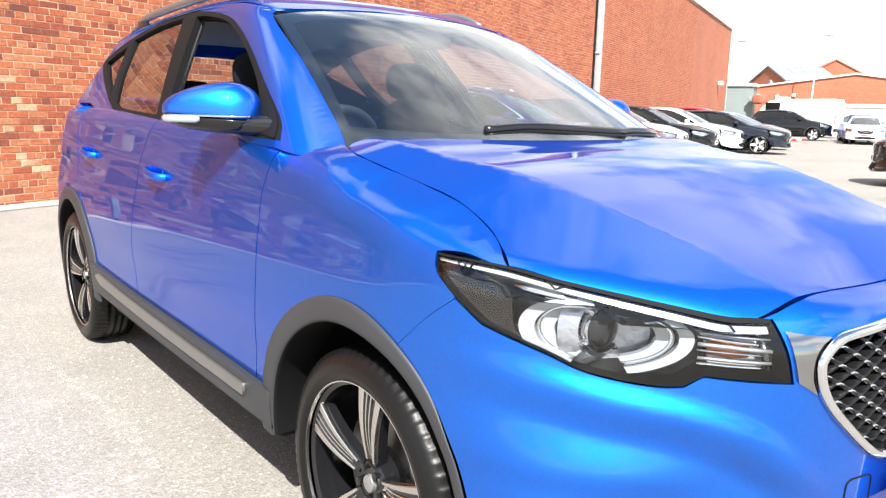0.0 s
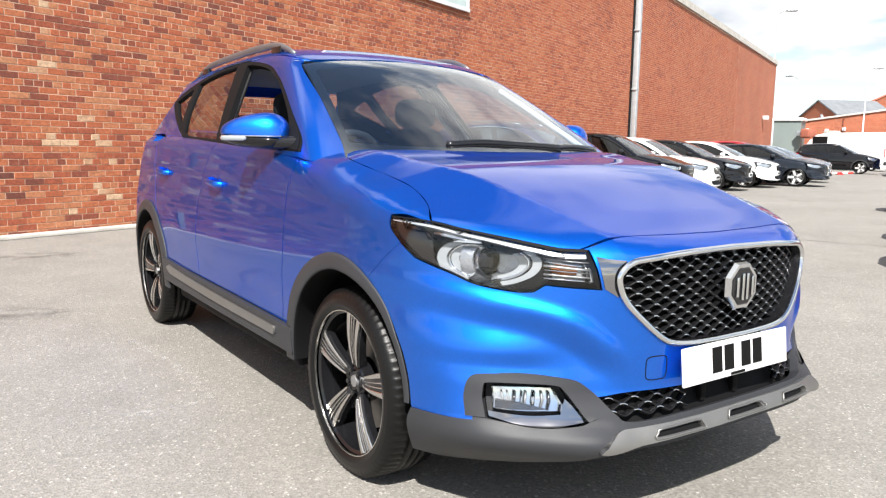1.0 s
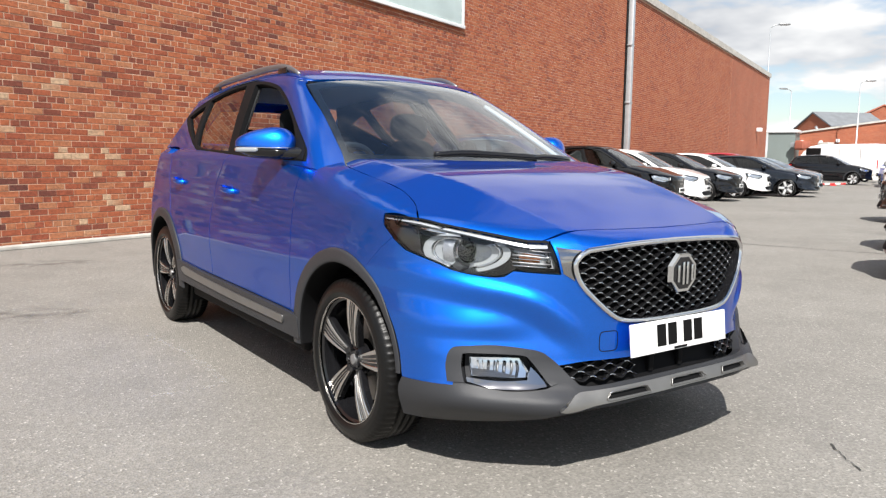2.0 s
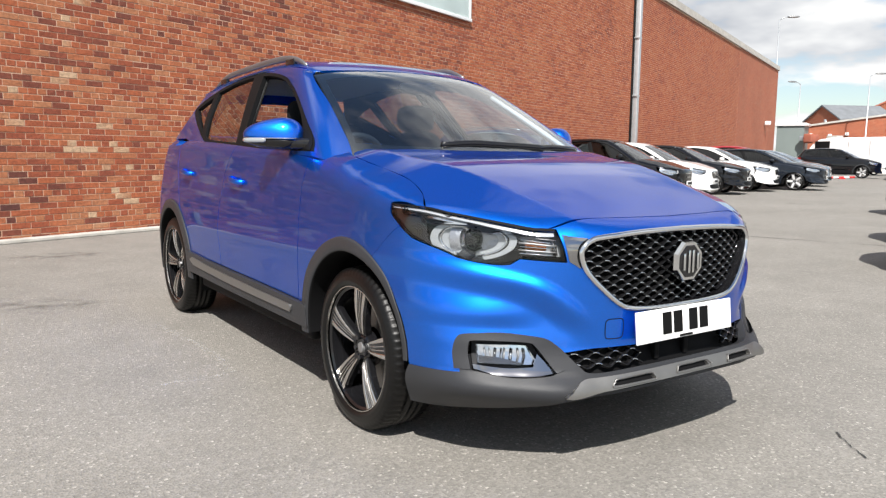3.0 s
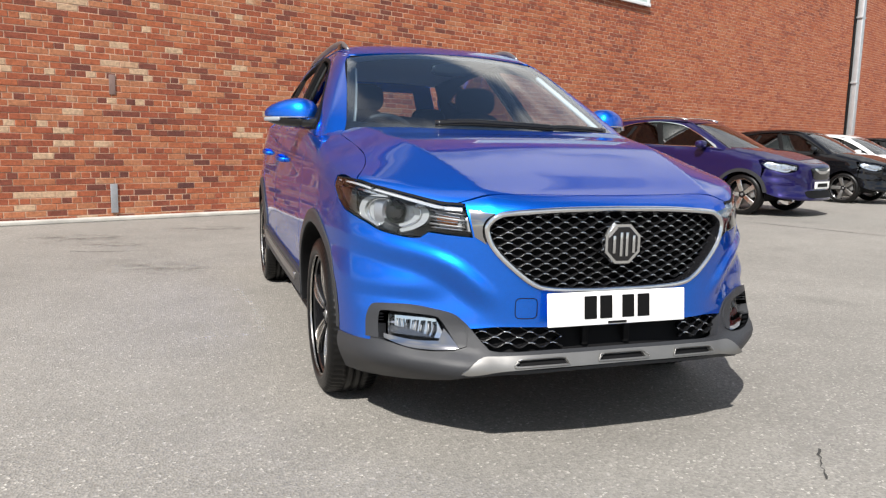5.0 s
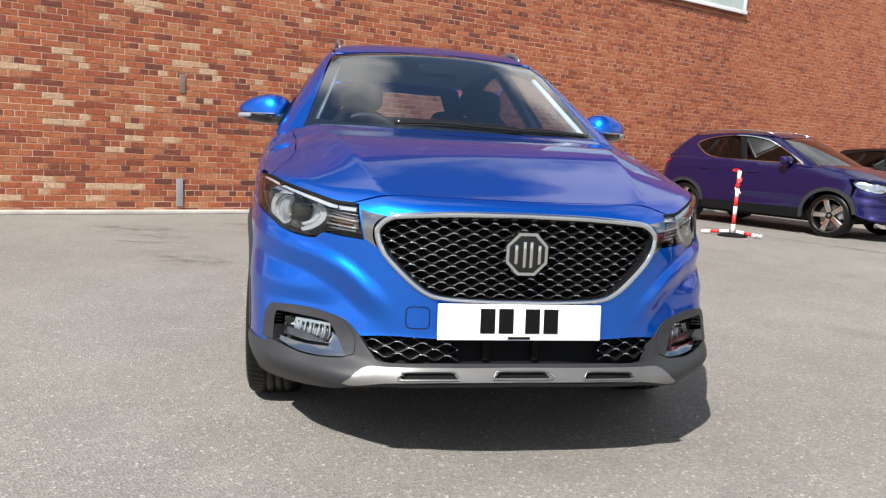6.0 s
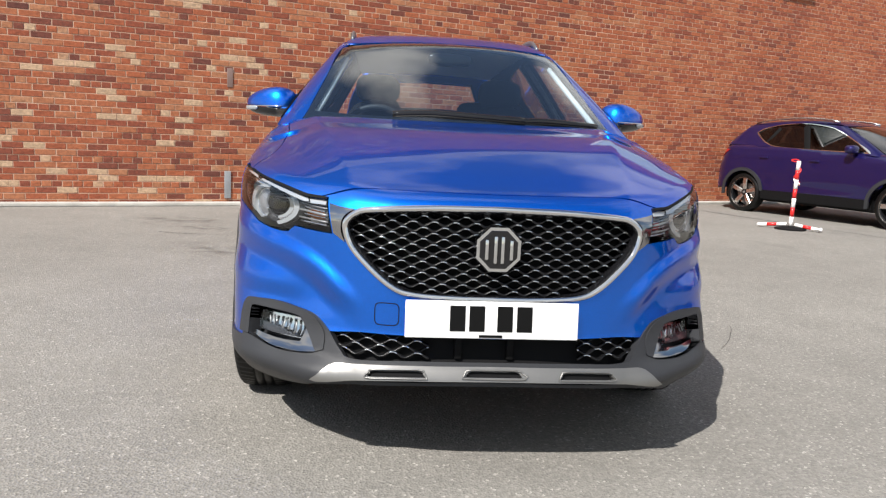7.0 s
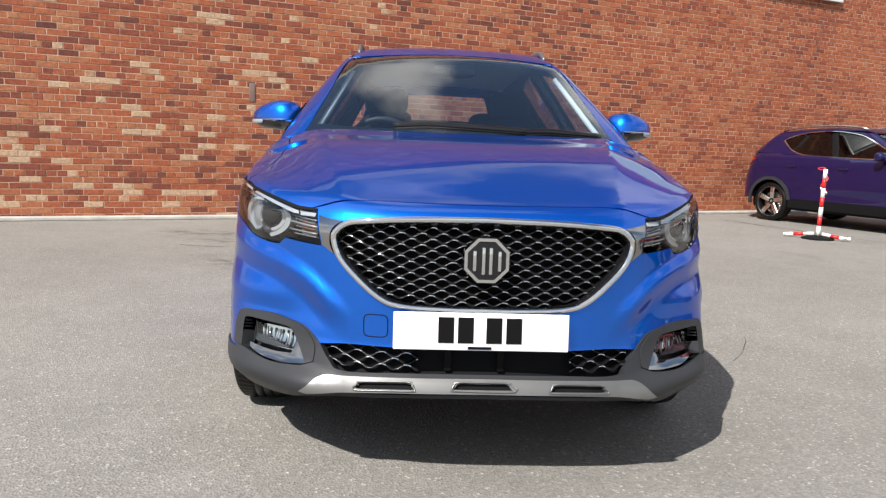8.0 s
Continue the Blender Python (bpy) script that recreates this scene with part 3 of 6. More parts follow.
def ribbon(name, mat, pts, width, z, label, category, wobble=0.0):
    rnd = random.Random(name)
    verts, faces = [], []
    for i, p in enumerate(pts):
        a, b = Vector(pts[max(i - 1, 0)]), Vector(pts[min(i + 1, len(pts) - 1)])
        d = (b - a).normalized()
        s = Vector((-d.y, d.x)) * width / 2 * (1 + wobble * rnd.uniform(-1, 1))
        verts += [(p[0] + s.x, p[1] + s.y, z), (p[0] - s.x, p[1] - s.y, z)]
    for i in range(len(pts) - 1):
        faces.append((2 * i, 2 * i + 1, 2 * i + 3, 2 * i + 2))
    return tagged(part(name, mesh_of(name, verts, faces, False), mat), label, category, kind="structure")


sheet("ground", ASPHALT, [(-900, -900), (900, -900), (900, 900), (-900, 900)], 0, "sun-bleached grey asphalt car park surface", "ground")
rnd = random.Random(5)
seam = [(x, y) for x, y in zip(np.linspace(5.0, 9.35, 30), np.linspace(9.9, -2.2, 30))]
ribbon("ground_seam", BITUMEN, [(x + rnd.uniform(-.012, .012), y) for x, y in seam], 0.02, 0.004, "dark bitumen seam across the asphalt", "seam", 0.5)
crack = [(0.70 - 0.0165 * i + rnd.uniform(-.010, .010), -0.20 - 0.0195 * i) for i in range(11)]
ribbon("ground_crack", BITUMEN, crack, 0.008, 0.004, "short dark crack in the asphalt", "crack", 0.8)
ribbon("worn_line", LINE, [(-1.09, 3.14), (-1.04, 2.80), (-1.00, 2.50), (-1.00, 2.16), (-1.01, 1.87)], 0.045, 0.004, "worn white paint line on the asphalt", "road marking", 0.2)
ribbon("worn_line", LINE, [(-1.00, 1.85), (-1.15, 1.845), (-1.38, 1.83)], 0.045, 0.0045, "worn white paint line on the asphalt", "road marking", 0.2)

ribbon("ground_crack", BITUMEN, [(1.76, 1.98), (1.72, 1.88), (1.66, 1.77), (1.60, 1.66), (1.53, 1.56), (1.46, 1.47)], 0.003, 0.004, "fine curved crack in the asphalt", "crack", 0.6)
ribbon("ground_crack", BITUMEN, [(-2.42, 5.18), (-2.26, 5.12), (-2.08, 5.10), (-1.88, 5.11), (-1.70, 5.06)], 0.012, 0.004, "dark streak in the asphalt", "crack", 0.6)


def stain(x, y, sx, sy, turn):
    ring = [(math.cos(a), math.sin(a), 0) for a in np.linspace(0, 2 * math.pi, 28, endpoint=False)]
    ob = part("ground_stain", mesh_of("ground_stain", ring, [tuple(range(28))], False), STAIN)
    ob.matrix_basis = pose(x, y, .003, 0, 0, turn) @ Matrix.Diagonal((sx, sy, 1, 1))
    tagged(ob, "faint dark oil stain on the asphalt", "stain", kind="structure")


stain(-2.50, 6.15, .62, .50, 10)
stain(-1.62, 4.15, .55, .38, -15)
stain(-1.20, 6.80, .60, .40, 5)
stain(-2.10, 5.55, .40, .30, 0)

# ---- the long brick wall behind the cars: s metres along it, h up, d out of it towards the cars ----
WALL = Matrix.Translation((0, 8.9, 0)) @ Matrix.Rotation(math.atan(0.42), 4, "Z")
WALL_TOP = 7.03


def wall_box(name, mat, s0, s1, h0, h1, d0, d1, label="", category="", kind="structure", bevel=0.0):
    bm = box(s1 - s0, d1 - d0, h1 - h0, ((s0 + s1) / 2, -(d0 + d1) / 2, (h0 + h1) / 2), bevel)
    ob = part(name, bm, mat)
    ob.matrix_basis = WALL
    return tagged(ob, label, category, kind=kind)


NEAR = (-9.0, 38.0)     # the stretch laid brick by brick
wall = wall_box("wall_north", MORTAR, NEAR[0], NEAR[1], 0, WALL_TOP, -0.4, 0.0, "long weathered red brick warehouse wall", "wall")
wall_box("wall_north_end", BRICK_FAR, NEAR[1] - .16, 50.4, 0, WALL_TOP, -0.4, 0.008, "far end of the red brick warehouse wall", "wall")
wall_box("wall_return", BRICK_FAR, 50.0, 50.4, 0, WALL_TOP, -16, -0.4, "gable end of the red brick warehouse", "wall")
wall_box("wall_return", BRICK_FAR, -9.0, -8.6, 0, WALL_TOP, -16, -0.4, "gable end of the red brick warehouse", "wall")
wall_box("coping", CONCRETE, -9.1, 50.5, WALL_TOP, WALL_TOP + 0.28, -0.5, 0.09, "pale metal coping along the top of the wall", "trim")
wall_box("wall_footing", CONCRETE, -9.0, 50.4, 0, 0.05, 0.012, 0.14, "low pale concrete strip at the foot of the wall", "trim", bevel=0.012)
wall_box("roof_sheet", SHED, -9.0, 50.4, WALL_TOP - 0.5, WALL_TOP - 0.2, -16, -0.4, "grey warehouse roof behind the wall", "roof")


# ---- the blue car: nose at y = 0, tail at y = 4.3, driver's side at x < 0 ----
AXLES, ARCH_Y, ARCH_R, WHEEL_R = (0.885, 3.470), (0.905, 3.490), 0.372, 0.322
car = thing("compact_suv", pose(.007, 0, 0), "metallic blue compact suv with black and silver lower trim", "car")

HOOD_FRONT = [("t", 0, .112), ("t", .21, .122), ("t", .40, .143), ("t", .50, .158), ("t", .540, .169)]
HOOD_LAMP = [("t", .540, .169), ("t", .573, .194), ("t", .632, .258), ("t", .689, .330), ("t", .742, .409), ("t", .787, .503)]
HOOD_SIDE = [("t", .787, .503), ("t", .765, .545), ("t", .732, .622), ("t", .713, .735), ("t", .713, .85), ("t", .718, .97), ("t", .730, 1.07), ("t", .728, 1.13)]
HOOD_BACK = [("t", .728, 1.13), ("t", .70, 1.19), ("t", .64, 1.19), ("t", .48, 1.11), ("t", .25, 1.055), ("t", 0, 1.04)]
LAMP_TOP = [("t", .509, .152), ("t", .540, .173), ("t", .574, .198), ("t", .633, .262), ("t", .690, .334), ("t", .744, .413), ("t", .792, .512), ("s", .655, .902)]
LAMP_BACK = [("s", .655, .902), ("s", .640, .868), ("s", .588, .828), ("s", .525, .791)]
LAMP_LOW = [("s", .525, .791), ("f", .779, .757), ("f", .747, .735), ("f", .704, .723), ("f", .661, .718), ("f", .634, .721)]
LAMP_STEP = [("f", .634, .721), ("f", .612, .741)]
LAMP_FRONT = [("f", .612, .741), ("f", .554, .736), ("f", .494, .731)]
LAMP_NOSE = [("f", .494, .731), ("f", .505, .784), ("t", .509, .152)]
GRILLE_OUT = [[("f", 0, .830), ("f", .25, .826), ("f", .38, .815), ("f", .420, .806), ("f", .445, .790), ("f", .458, .770), ("f", .459, .74), ("f", .447, .708), ("f", .414, .662), ("f", .360, .612), ("f", .308, .576), ("f", .240, .556), ("f", .12, .552), ("f", 0, .552)]]
GRILLE_IN = [[("f", 0, .816), ("f", .198, .812), ("f", .363, .803), ("f", .41, .793), ("f", .435, .772), ("f", .440, .750), ("f", .424, .710), ("f", .376, .655),
              ("f", .307, .596), ("f", .26, .575), ("f", .20, .565), ("f", .10, .563), ("f", 0, .563)]]
ARCH_FRONT = [("s", ARCH_Y[0] + .40 * math.cos(a), .33 + .40 * math.sin(a)) for a in (radians(d) for d in (115, 125, 135, 145, 155, 165, 176))]
FOG_TRIM = [("f", .782, .362), ("f", .768, .42), ("f", .752, .468), ("f", .725, .488), ("f", .662, .492), ("f", .60, .486), ("f", .542, .474), ("f", .510, .450), ("f", .490, .428)]
FOG_HOLE = [[("f", .756, .372), ("f", .754, .42), ("f", .748, .458)], [("f", .748, .458), ("f", .738, .465), ("f", .66, .464), ("f", .590, .461)], [("f", .590, .461), ("f", .575, .450), ("f", .548, .400), ("f", .530, .362)],
            [("f", .530, .362), ("f", .56, .354), ("f", .66, .350), ("f", .756, .372)]]
GRILLE2_TOP = [("f", .490, .428), ("f", .386, .438), ("f", .20, .436), ("f", 0, .435)]
GRILLE2_LOW = [("f", 0, .368), ("f", .25, .366), ("f", .418, .360), ("f", .455, .380), ("f", .490, .428)]

patch("hood", car, BLUE, skin_low, "top", [HOOD_FRONT, HOOD_LAMP, HOOD_SIDE, HOOD_BACK], grid=.019, sym=True, edge=.02)
patch("front_bumper", car, BLUE, skin_low, "wrap", [
    [("t", 0, .107), ("t", .21, .117), ("t", .40, .138), ("t", .50, .153), ("t", .533, .163)], [("t", .533, .163), ("t", .505, .150)],
    [("t", .505, .150), ("f", .501, .784), ("f", .490, .729)], [("f", .490, .729), ("f", .554, .733), ("f", .612, .738)], [("f", .612, .738), ("f", .634, .718)],
    [("f", .634, .718), ("f", .661, .715), ("f", .704, .720), ("f", .747, .732), ("f", .781, .754), ("s", .525, .788)],
    [("s", .525, .788), ("s", .588, .825)], [("s", .588, .825), ("s", .655, .775), ("s", .732, .702)], ARCH_FRONT, [ARCH_FRONT[-1], ("s", .500, .345)],
    [("s", .500, .345), ("f", .775, .362)], FOG_TRIM, GRILLE2_TOP],
    holes=[[[("f", 0, .823), ("f", .25, .819), ("f", .38, .808), ("f", .47, .806), ("f", .488, .810)], [("f", .488, .810), ("f", .478, .738)],
            [("f", .478, .738), ("f", .442, .706), ("f", .408, .664), ("f", .356, .615), ("f", .306, .579), ("f", .238, .559), ("f", .12, .555), ("f", 0, .555)]]],
    grid=.012, sym=True, edge=.02)
rim_line = outline_of(skin_low, "front", [[(0, .823)] + [tuple((np.array(a[1:]) * .5 + np.array(b[1:]) * .5)) for a, b in ((("f", .225, .826), ("f", .20, .813)), (("f", .38, .815), ("f", .363, .803)), (("f", .420, .806), ("f", .41, .793)),
    (("f", .445, .790), ("f", .435, .772)), (("f", .458, .765), ("f", .442, .752)), (("f", .447, .708), ("f", .424, .710)), (("f", .414, .662), ("f", .376, .655)), (("f", .322, .582), ("f", .307, .596)),
    (("f", .245, .556), ("f", .25, .573)), (("f", .12, .551), ("f", .10, .563)))] + [(0, .557)]], .012, True)
rim_at = lift(skin_low, "front", rim_line)
part("grille_surround", tube([tuple(v) for v in rim_at + gradient(skin_low, rim_at) * .004], .0098, 12, True), CHROME, car, "rounded chrome grille surround")
patch("grille_wall", car, BLACK, skin_low, "front", GRILLE_OUT, holes=[GRILLE_IN], grid=.016, sym=True, off=-.001, edge=.05)
patch("grille_mask", car, SHADEDCHROME, skin_low, "front", [[("f", .424, .807), ("f", .470, .812), ("f", .499, .818)], [("f", .499, .818), ("f", .495, .78), ("f", .485, .733)], [("f", .485, .733), ("f", .450, .709)],
      [("f", .450, .709), ("f", .462, .74), ("f", .461, .772), ("f", .448, .792), ("f", .424, .807)]], grid=.014, side=-1, off=.005, edge=.04, label="chrome piece beside the grille, coloured as in shade")
patch("grille_mask", car, SHADEDCHROME, skin_low, "front", [[("f", .424, .807), ("f", .470, .812), ("f", .499, .818)], [("f", .499, .818), ("f", .495, .78), ("f", .485, .733)], [("f", .485, .733), ("f", .450, .709)],
      [("f", .450, .709), ("f", .462, .74), ("f", .461, .772), ("f", .448, .792), ("f", .424, .807)]], grid=.014, side=1, off=.005, edge=.04)
patch("grille_backing", car, MATT, skin_low, "front", GRILLE_OUT, grid=.05, sym=True, off=-.06, edge=-.05)
patch("bumper_cladding", car, PLASTIC, skin_low, "wrap", [
    GRILLE2_LOW, FOG_TRIM[::-1], [("f", .782, .362), ("s", .500, .350)], [("s", .500, .350), ("s", .52, .30), ("s", .54, .205)],
    [("s", .54, .205), ("f", .76, .215), ("f", .66, .238), ("f", .566, .266), ("f", .50, .285), ("f", .25, .300), ("f", 0, .304)]],
    pairs=[FOG_HOLE],
    grid=.015, sym=True, off=.006, edge=.03, label="dark grey textured plastic lower bumper")
patch("lower_grille_backing", car, MATT, skin_low, "front", [[("f", 0, .45), ("f", .30, .45), ("f", .52, .45)], [("f", .52, .45), ("f", .46, .34)], [("f", .46, .34), ("f", 0, .34)]], grid=.05, sym=True, off=-.05, edge=0)
patch("skid_plate", car, SILVER, skin_low, "front", [
    [("f", 0, .355), ("f", .288, .350), ("f", .44, .341), ("f", .48, .331)], [("f", .48, .331), ("f", .535, .300)],
    [("f", .535, .300), ("f", .49, .299), ("f", .30, .312), ("f", 0, .316)]],
    pairs=[[[("f", .208, .331), ("f", .222, .337), ("f", .348, .332), ("f", .358, .326)], [("f", .358, .326), ("f", .366, .318), ("f", .30, .320), ("f", .20, .322)], [("f", .20, .322), ("f", .208, .331)]]],
    holes=[[[("f", 0, .340), ("f", .067, .340), ("f", .079, .333)], [("f", .079, .333), ("f", .087, .325)], [("f", .087, .325), ("f", 0, .325)]]],
    grid=.016, sym=True, off=.026, edge=.03, label="satin silver skid plate with three slots")
for s in (-1, 1):
    slot = [(.196, .319), (.205, .334), (.222, .340), (.348, .335), (.362, .327), (.372, .315), (.30, .317)]
    part("slot_rim", tube([(s * q.x, q.y, q.z) for q in (on_skin(skin_low, "front", u, v, .029) for u, v in spline(slot + slot[:1], .012)[:-1])], .0025, 6, True), SILVER, car)
slot = [(-.093, .322), (-.084, .336), (-.068, .343), (.068, .343), (.084, .336), (.093, .322)]
part("slot_rim", tube([tuple(on_skin(skin_low, "front", u, v, .029)) for u, v in spline(slot + slot[:1], .012)[:-1]], .0025, 6, True), SILVER, car)
# matt black sheet behind the slots, painting in the shadow there
patch("skid_shadow_gap", car, MATT, skin_low, "front", [[("f", 0, .35), ("f", .46, .330)], [("f", .46, .330), ("f", .46, .305)], [("f", .46, .305), ("f", 0, .315)]], grid=.05, sym=True, off=.016, edge=0)

# honeycomb of wavy bars in both grilles
LOOP_IN = outline_of(skin_low, "front", GRILLE_IN, .01, True)
LOOP_LOW = outline_of(skin_low, "front", [GRILLE2_TOP[::-1], GRILLE2_LOW[::-1]], .01, True)


def wave_bar(name, loop, h, phase, length, swing, thick, depth, sink, parent, span=(-.6, .6)):
    """One wavy bar across a grille, cut off at its opening."""
    xs = np.arange(-.56, .56, length / 14)
    zs = h + swing * np.cos(2 * np.pi * xs / length + phase)
    ok = inside(loop, np.stack([xs, zs], 1))
    ok &= (xs > span[0]) & (xs < span[1])
    if ok.sum() < 6:
        return
    mid = np.argmin(np.abs(xs - np.mean(xs[ok])))
    for side in (range(mid, len(xs)), range(mid, -1, -1)):
        cut = False
        for i in side:
            cut |= not ok[i]
            ok[i] = ok[i] and not cut
    p = lift(skin_low, "front", np.stack([xs, zs], 1))
    verts, faces = [], []
    swell = 1 + .55 * np.sin(np.pi * xs / length + phase / 2 + .6) ** 8
    for i in range(len(xs)):
        w = thick * swell[i]
        x, y, z = p[i]
        verts += [(x, y + sink + depth, z - w * .4), (x, y + sink + .004, z - w * .5), (x, y + sink, z), (x, y + sink + .003, z + w * .5), (x, y + sink + depth, z + w * .6)]
        if i and ok[i] and ok[i - 1]:
            a, b = 5 * i - 5, 5 * i
            faces += [(a + k, a + k + 1, b + k + 1, b + k) for k in range(4)]
    bm = bmesh.new()
    bm.from_mesh(mesh_of(name, verts, faces))
    bmesh.ops.delete(bm, geom=[v for v in bm.verts if not v.link_faces], context="VERTS")
    ob = part(name, bm, GRILLEBAR, parent)
    # crest faces turned to chrome: painted sun glints on the black bars
    ob.data.materials.append(CHROME)
    for f in ob.data.polygons:
        x = sum(ob.data.vertices[v].co.x for v in f.vertices) / len(f.vertices)
        z = sum(ob.data.vertices[v].co.z for v in f.vertices) / len(f.vertices)
        if math.cos(2 * math.pi * x / length + phase - .35) > .55 and z > h + .7 * swing:
            f.material_index = 1


GRILLEBAR = material("dark_chrome", (0.006, 0.006, 0.0065), rough=0.26, metal=0.0, spec=0.3)
for i in range(16):
    wave_bar("grille_bar", LOOP_IN, .571 + .0170 * i, math.pi * (i % 2), .0625, .0062, .0062, .022, .021, car)
for i in range(4):
    wave_bar("lower_grille_bar", LOOP_LOW, .376 + .017 * i, math.pi * (i % 2), .075, .0075, .006, .02, .02, car, span=(-.6, -.19))
    wave_bar("lower_grille_bar", LOOP_LOW, .376 + .017 * i, math.pi * (i % 2), .075, .0075, .006, .02, .02, car, span=(.27, .6))
for x in (-.10, .06):
    part("grille_strut", box(.022, .02, .08, (x, .055, .405), .003), MATT, car)

# number plate, its writing as plain bars
part("undertray", box(1.08, 3.66, .015, (0, 2.0, .262), .004), MATT, car)
plate = part("number_plate", box(.52, .008, .111, (0, 0, 0), .003), PLATE, car, "white number plate")
plate.matrix_basis = pose(-.007, .002, .500, -6)
for x, w in ((-.105, .046), (-.047, .046), (.037, .046), (.096, .046)):
    part("letter_bar", box(w, .002, .076, (x, -.0052, .004)), INK, plate)
part("dealer_bar", box(.07, .002, .008, (-.005, -.0052, -.048)), INK, plate)
part("plate_bracket", box(.30, .024, .09, (0, .018, .5), .004), MATT, car)

# octagonal badge, left as a plain shape
for name, r, mat_, y, t in (("badge", .076, CHROME, -.002, .014), ("badge_face", .062, BLACK, -.010, .004), ):
    bm = bmesh.new()
    bmesh.ops.create_cone(bm, cap_ends=True, segments=8, radius1=r, radius2=r * .93, depth=t)
    bm.transform(Matrix.Translation((0, y + .012, .712)) @ Matrix.Rotation(radians(90), 4, "X") @ Matrix.Rotation(radians(22.5), 4, "Z"))
    part(name, bm, mat_, car, "octagonal chrome badge" if name == "badge" else "")
for x, w in ((-.036, .010), (-.010, .010), (.011, .010), (.037, .010)):
    part("badge_bar", box(w, .006, .088 - abs(x) * .8, (x, -.003, .712), .002), CHROME, car)
cap_ring = [on_skin(skin_low, "front", -.32 + .036 * math.copysign(abs(math.cos(a)) ** .4, math.cos(a)), .5 + .034 * math.copysign(abs(math.sin(a)) ** .4, math.sin(a)), .0005)
            for a in np.linspace(0, 2 * math.pi, 40, endpoint=False)]
part("tow_eye_cover", tube(cap_ring, .0016, 5, True), MATT, car)


# paler than the dash: the cowl's reflection put into its colour
COWLSHEEN = material("sheen_grey_cowl", (0.085, 0.09, 0.095), rough=0.6, vary=0.08, bump=0.0004, bump_scale=500)
LAMPBLACK = material("lamp_black", (0.012, 0.012, 0.012), rough=0.3)
RAIL = material("satin_grey_rail", (0.17, 0.17, 0.175), rough=0.38, metal=0.6, vary=0.06)
SIGNAL = material("orange_bulb", (0.50, 0.14, 0.03), rough=0.15, coat=0.8)
SATINLAMP = material("satin_lamp_silver", (0.40, 0.41, 0.42), rough=0.30, metal=0.35, coat=0.5)
BOWL = material("bright_lamp_bowl", (0.34, 0.35, 0.37), rough=0.22, metal=0.6, bump=0.004, bump_scale=50)
STRIP = material("pale_light_strip", (0.50, 0.52, 0.54), rough=0.16, metal=0.4, coat=1.0)
SMOKE = material("smoked_reflector", (0.12, 0.12, 0.125), rough=0.18, metal=0.9)


# headlights and fog lamps, one a side
def headlight(s):
    low_ = [LAMP_TOP, LAMP_BACK, LAMP_LOW, LAMP_STEP, LAMP_FRONT, LAMP_NOSE]
    lens = patch("headlight", car, CLEAR, skin_low, "wrap", low_, grid=.02, side=s, off=-.001, edge=0, label="clear headlight with two pale light crescents")
    patch("housing", lens, LAMPBLACK, skin_low, "wrap", low_, grid=.03, side=s, off=-.085, edge=-.083)
    upper = [tuple(flatten("wrap", lift(skin_low, TAG[p[0]], [p[1:]]))[0]) for p in LAMP_TOP]

    def shifted(drops):
        return [(u + .004, v - k) for (u, v), k in zip(upper, drops)]
    under = shifted((.007, .008, .008, .007, .006, .005, .004, .003))
    under[-1] = (upper[-1][0] - .004, upper[-1][1] - .004)
    patch("lamp_mask", lens, MATT, skin_low, "wrap", [upper, [upper[-1], under[-1]], under[::-1]], grid=.014, side=s, off=.0006, edge=0)
    bar_a, bar_b = shifted((.008, .009, .009, .008, .007, .006, .005, .005)), shifted((.020, .022, .023, .021, .017, .014, .012, .010))
    patch("light_strip", lens, STRIP, skin_low, "wrap", [bar_a, [bar_a[-1], bar_b[-1]], bar_b[::-1]], grid=.012, side=s, off=-.010, edge=.012)
    patch("side_reflector", lens, AMBER, skin_low, "wrap", [[("s", .654, .896), ("s", .60, .892), ("s", .54, .881), ("s", .495, .868)], [("s", .495, .868), (.778, .84), (.774, .80), (.760, .770)],
          [(.760, .770), ("s", .527, .793), ("s", .588, .829), ("s", .640, .869)], [("s", .640, .869), ("s", .654, .896)]], grid=.012, side=s, off=-.016, edge=.01, label="brown side reflector")

    def at(u, z, d):
        p = lift(skin_low, "wrap", [(u, z)])
        p = (p - gradient(skin_low, p) * d)[0]
        return Vector((p[0] * s, p[1], p[2]))
    # the two light crescents round the projector, each of an outer and an inner guide
    for name, lo_, hi_, rims in (("outer_crescent", 84, -66, ((1.0, .80, -.022), (.74, .57, -.036))), ("inner_crescent", 142, 252, ((1.0, .84, -.024), (.80, .60, -.034)))):
        for r1, r0, off in rims:
            arcs = [[(.643 + .124 * r * math.cos(a), .796 + .069 * r * math.sin(a)) for a in np.linspace(radians(lo_), radians(hi_), 15)] for r in (r1, r0)]
            patch(name, lens, LIGHTGUIDE, skin_low, "wrap", [arcs[0], [arcs[0][-1], arcs[1][-1]], arcs[1][::-1], [arcs[1][0], arcs[0][0]]], grid=.010, side=s, off=off, edge=.022)
        line = [at(.643 + .124 * .77 * math.cos(a), .796 + .069 * .77 * math.sin(a), .034) for a in np.linspace(radians(lo_), radians(hi_), 15)]
        part("crescent_groove", tube(line, .004, 6), CHROME, lens)
    c = at(.645, .797, .062)
    out = Vector((.12 * s, -.99, .05)).normalized()
    m = Matrix.Translation(c) @ out.to_track_quat("X", "Z").to_matrix().to_4x4()

    def place(data, mat_, name, label=""):
        o = part(name, data, mat_, lens, label)
        o.matrix_basis = m
        return o
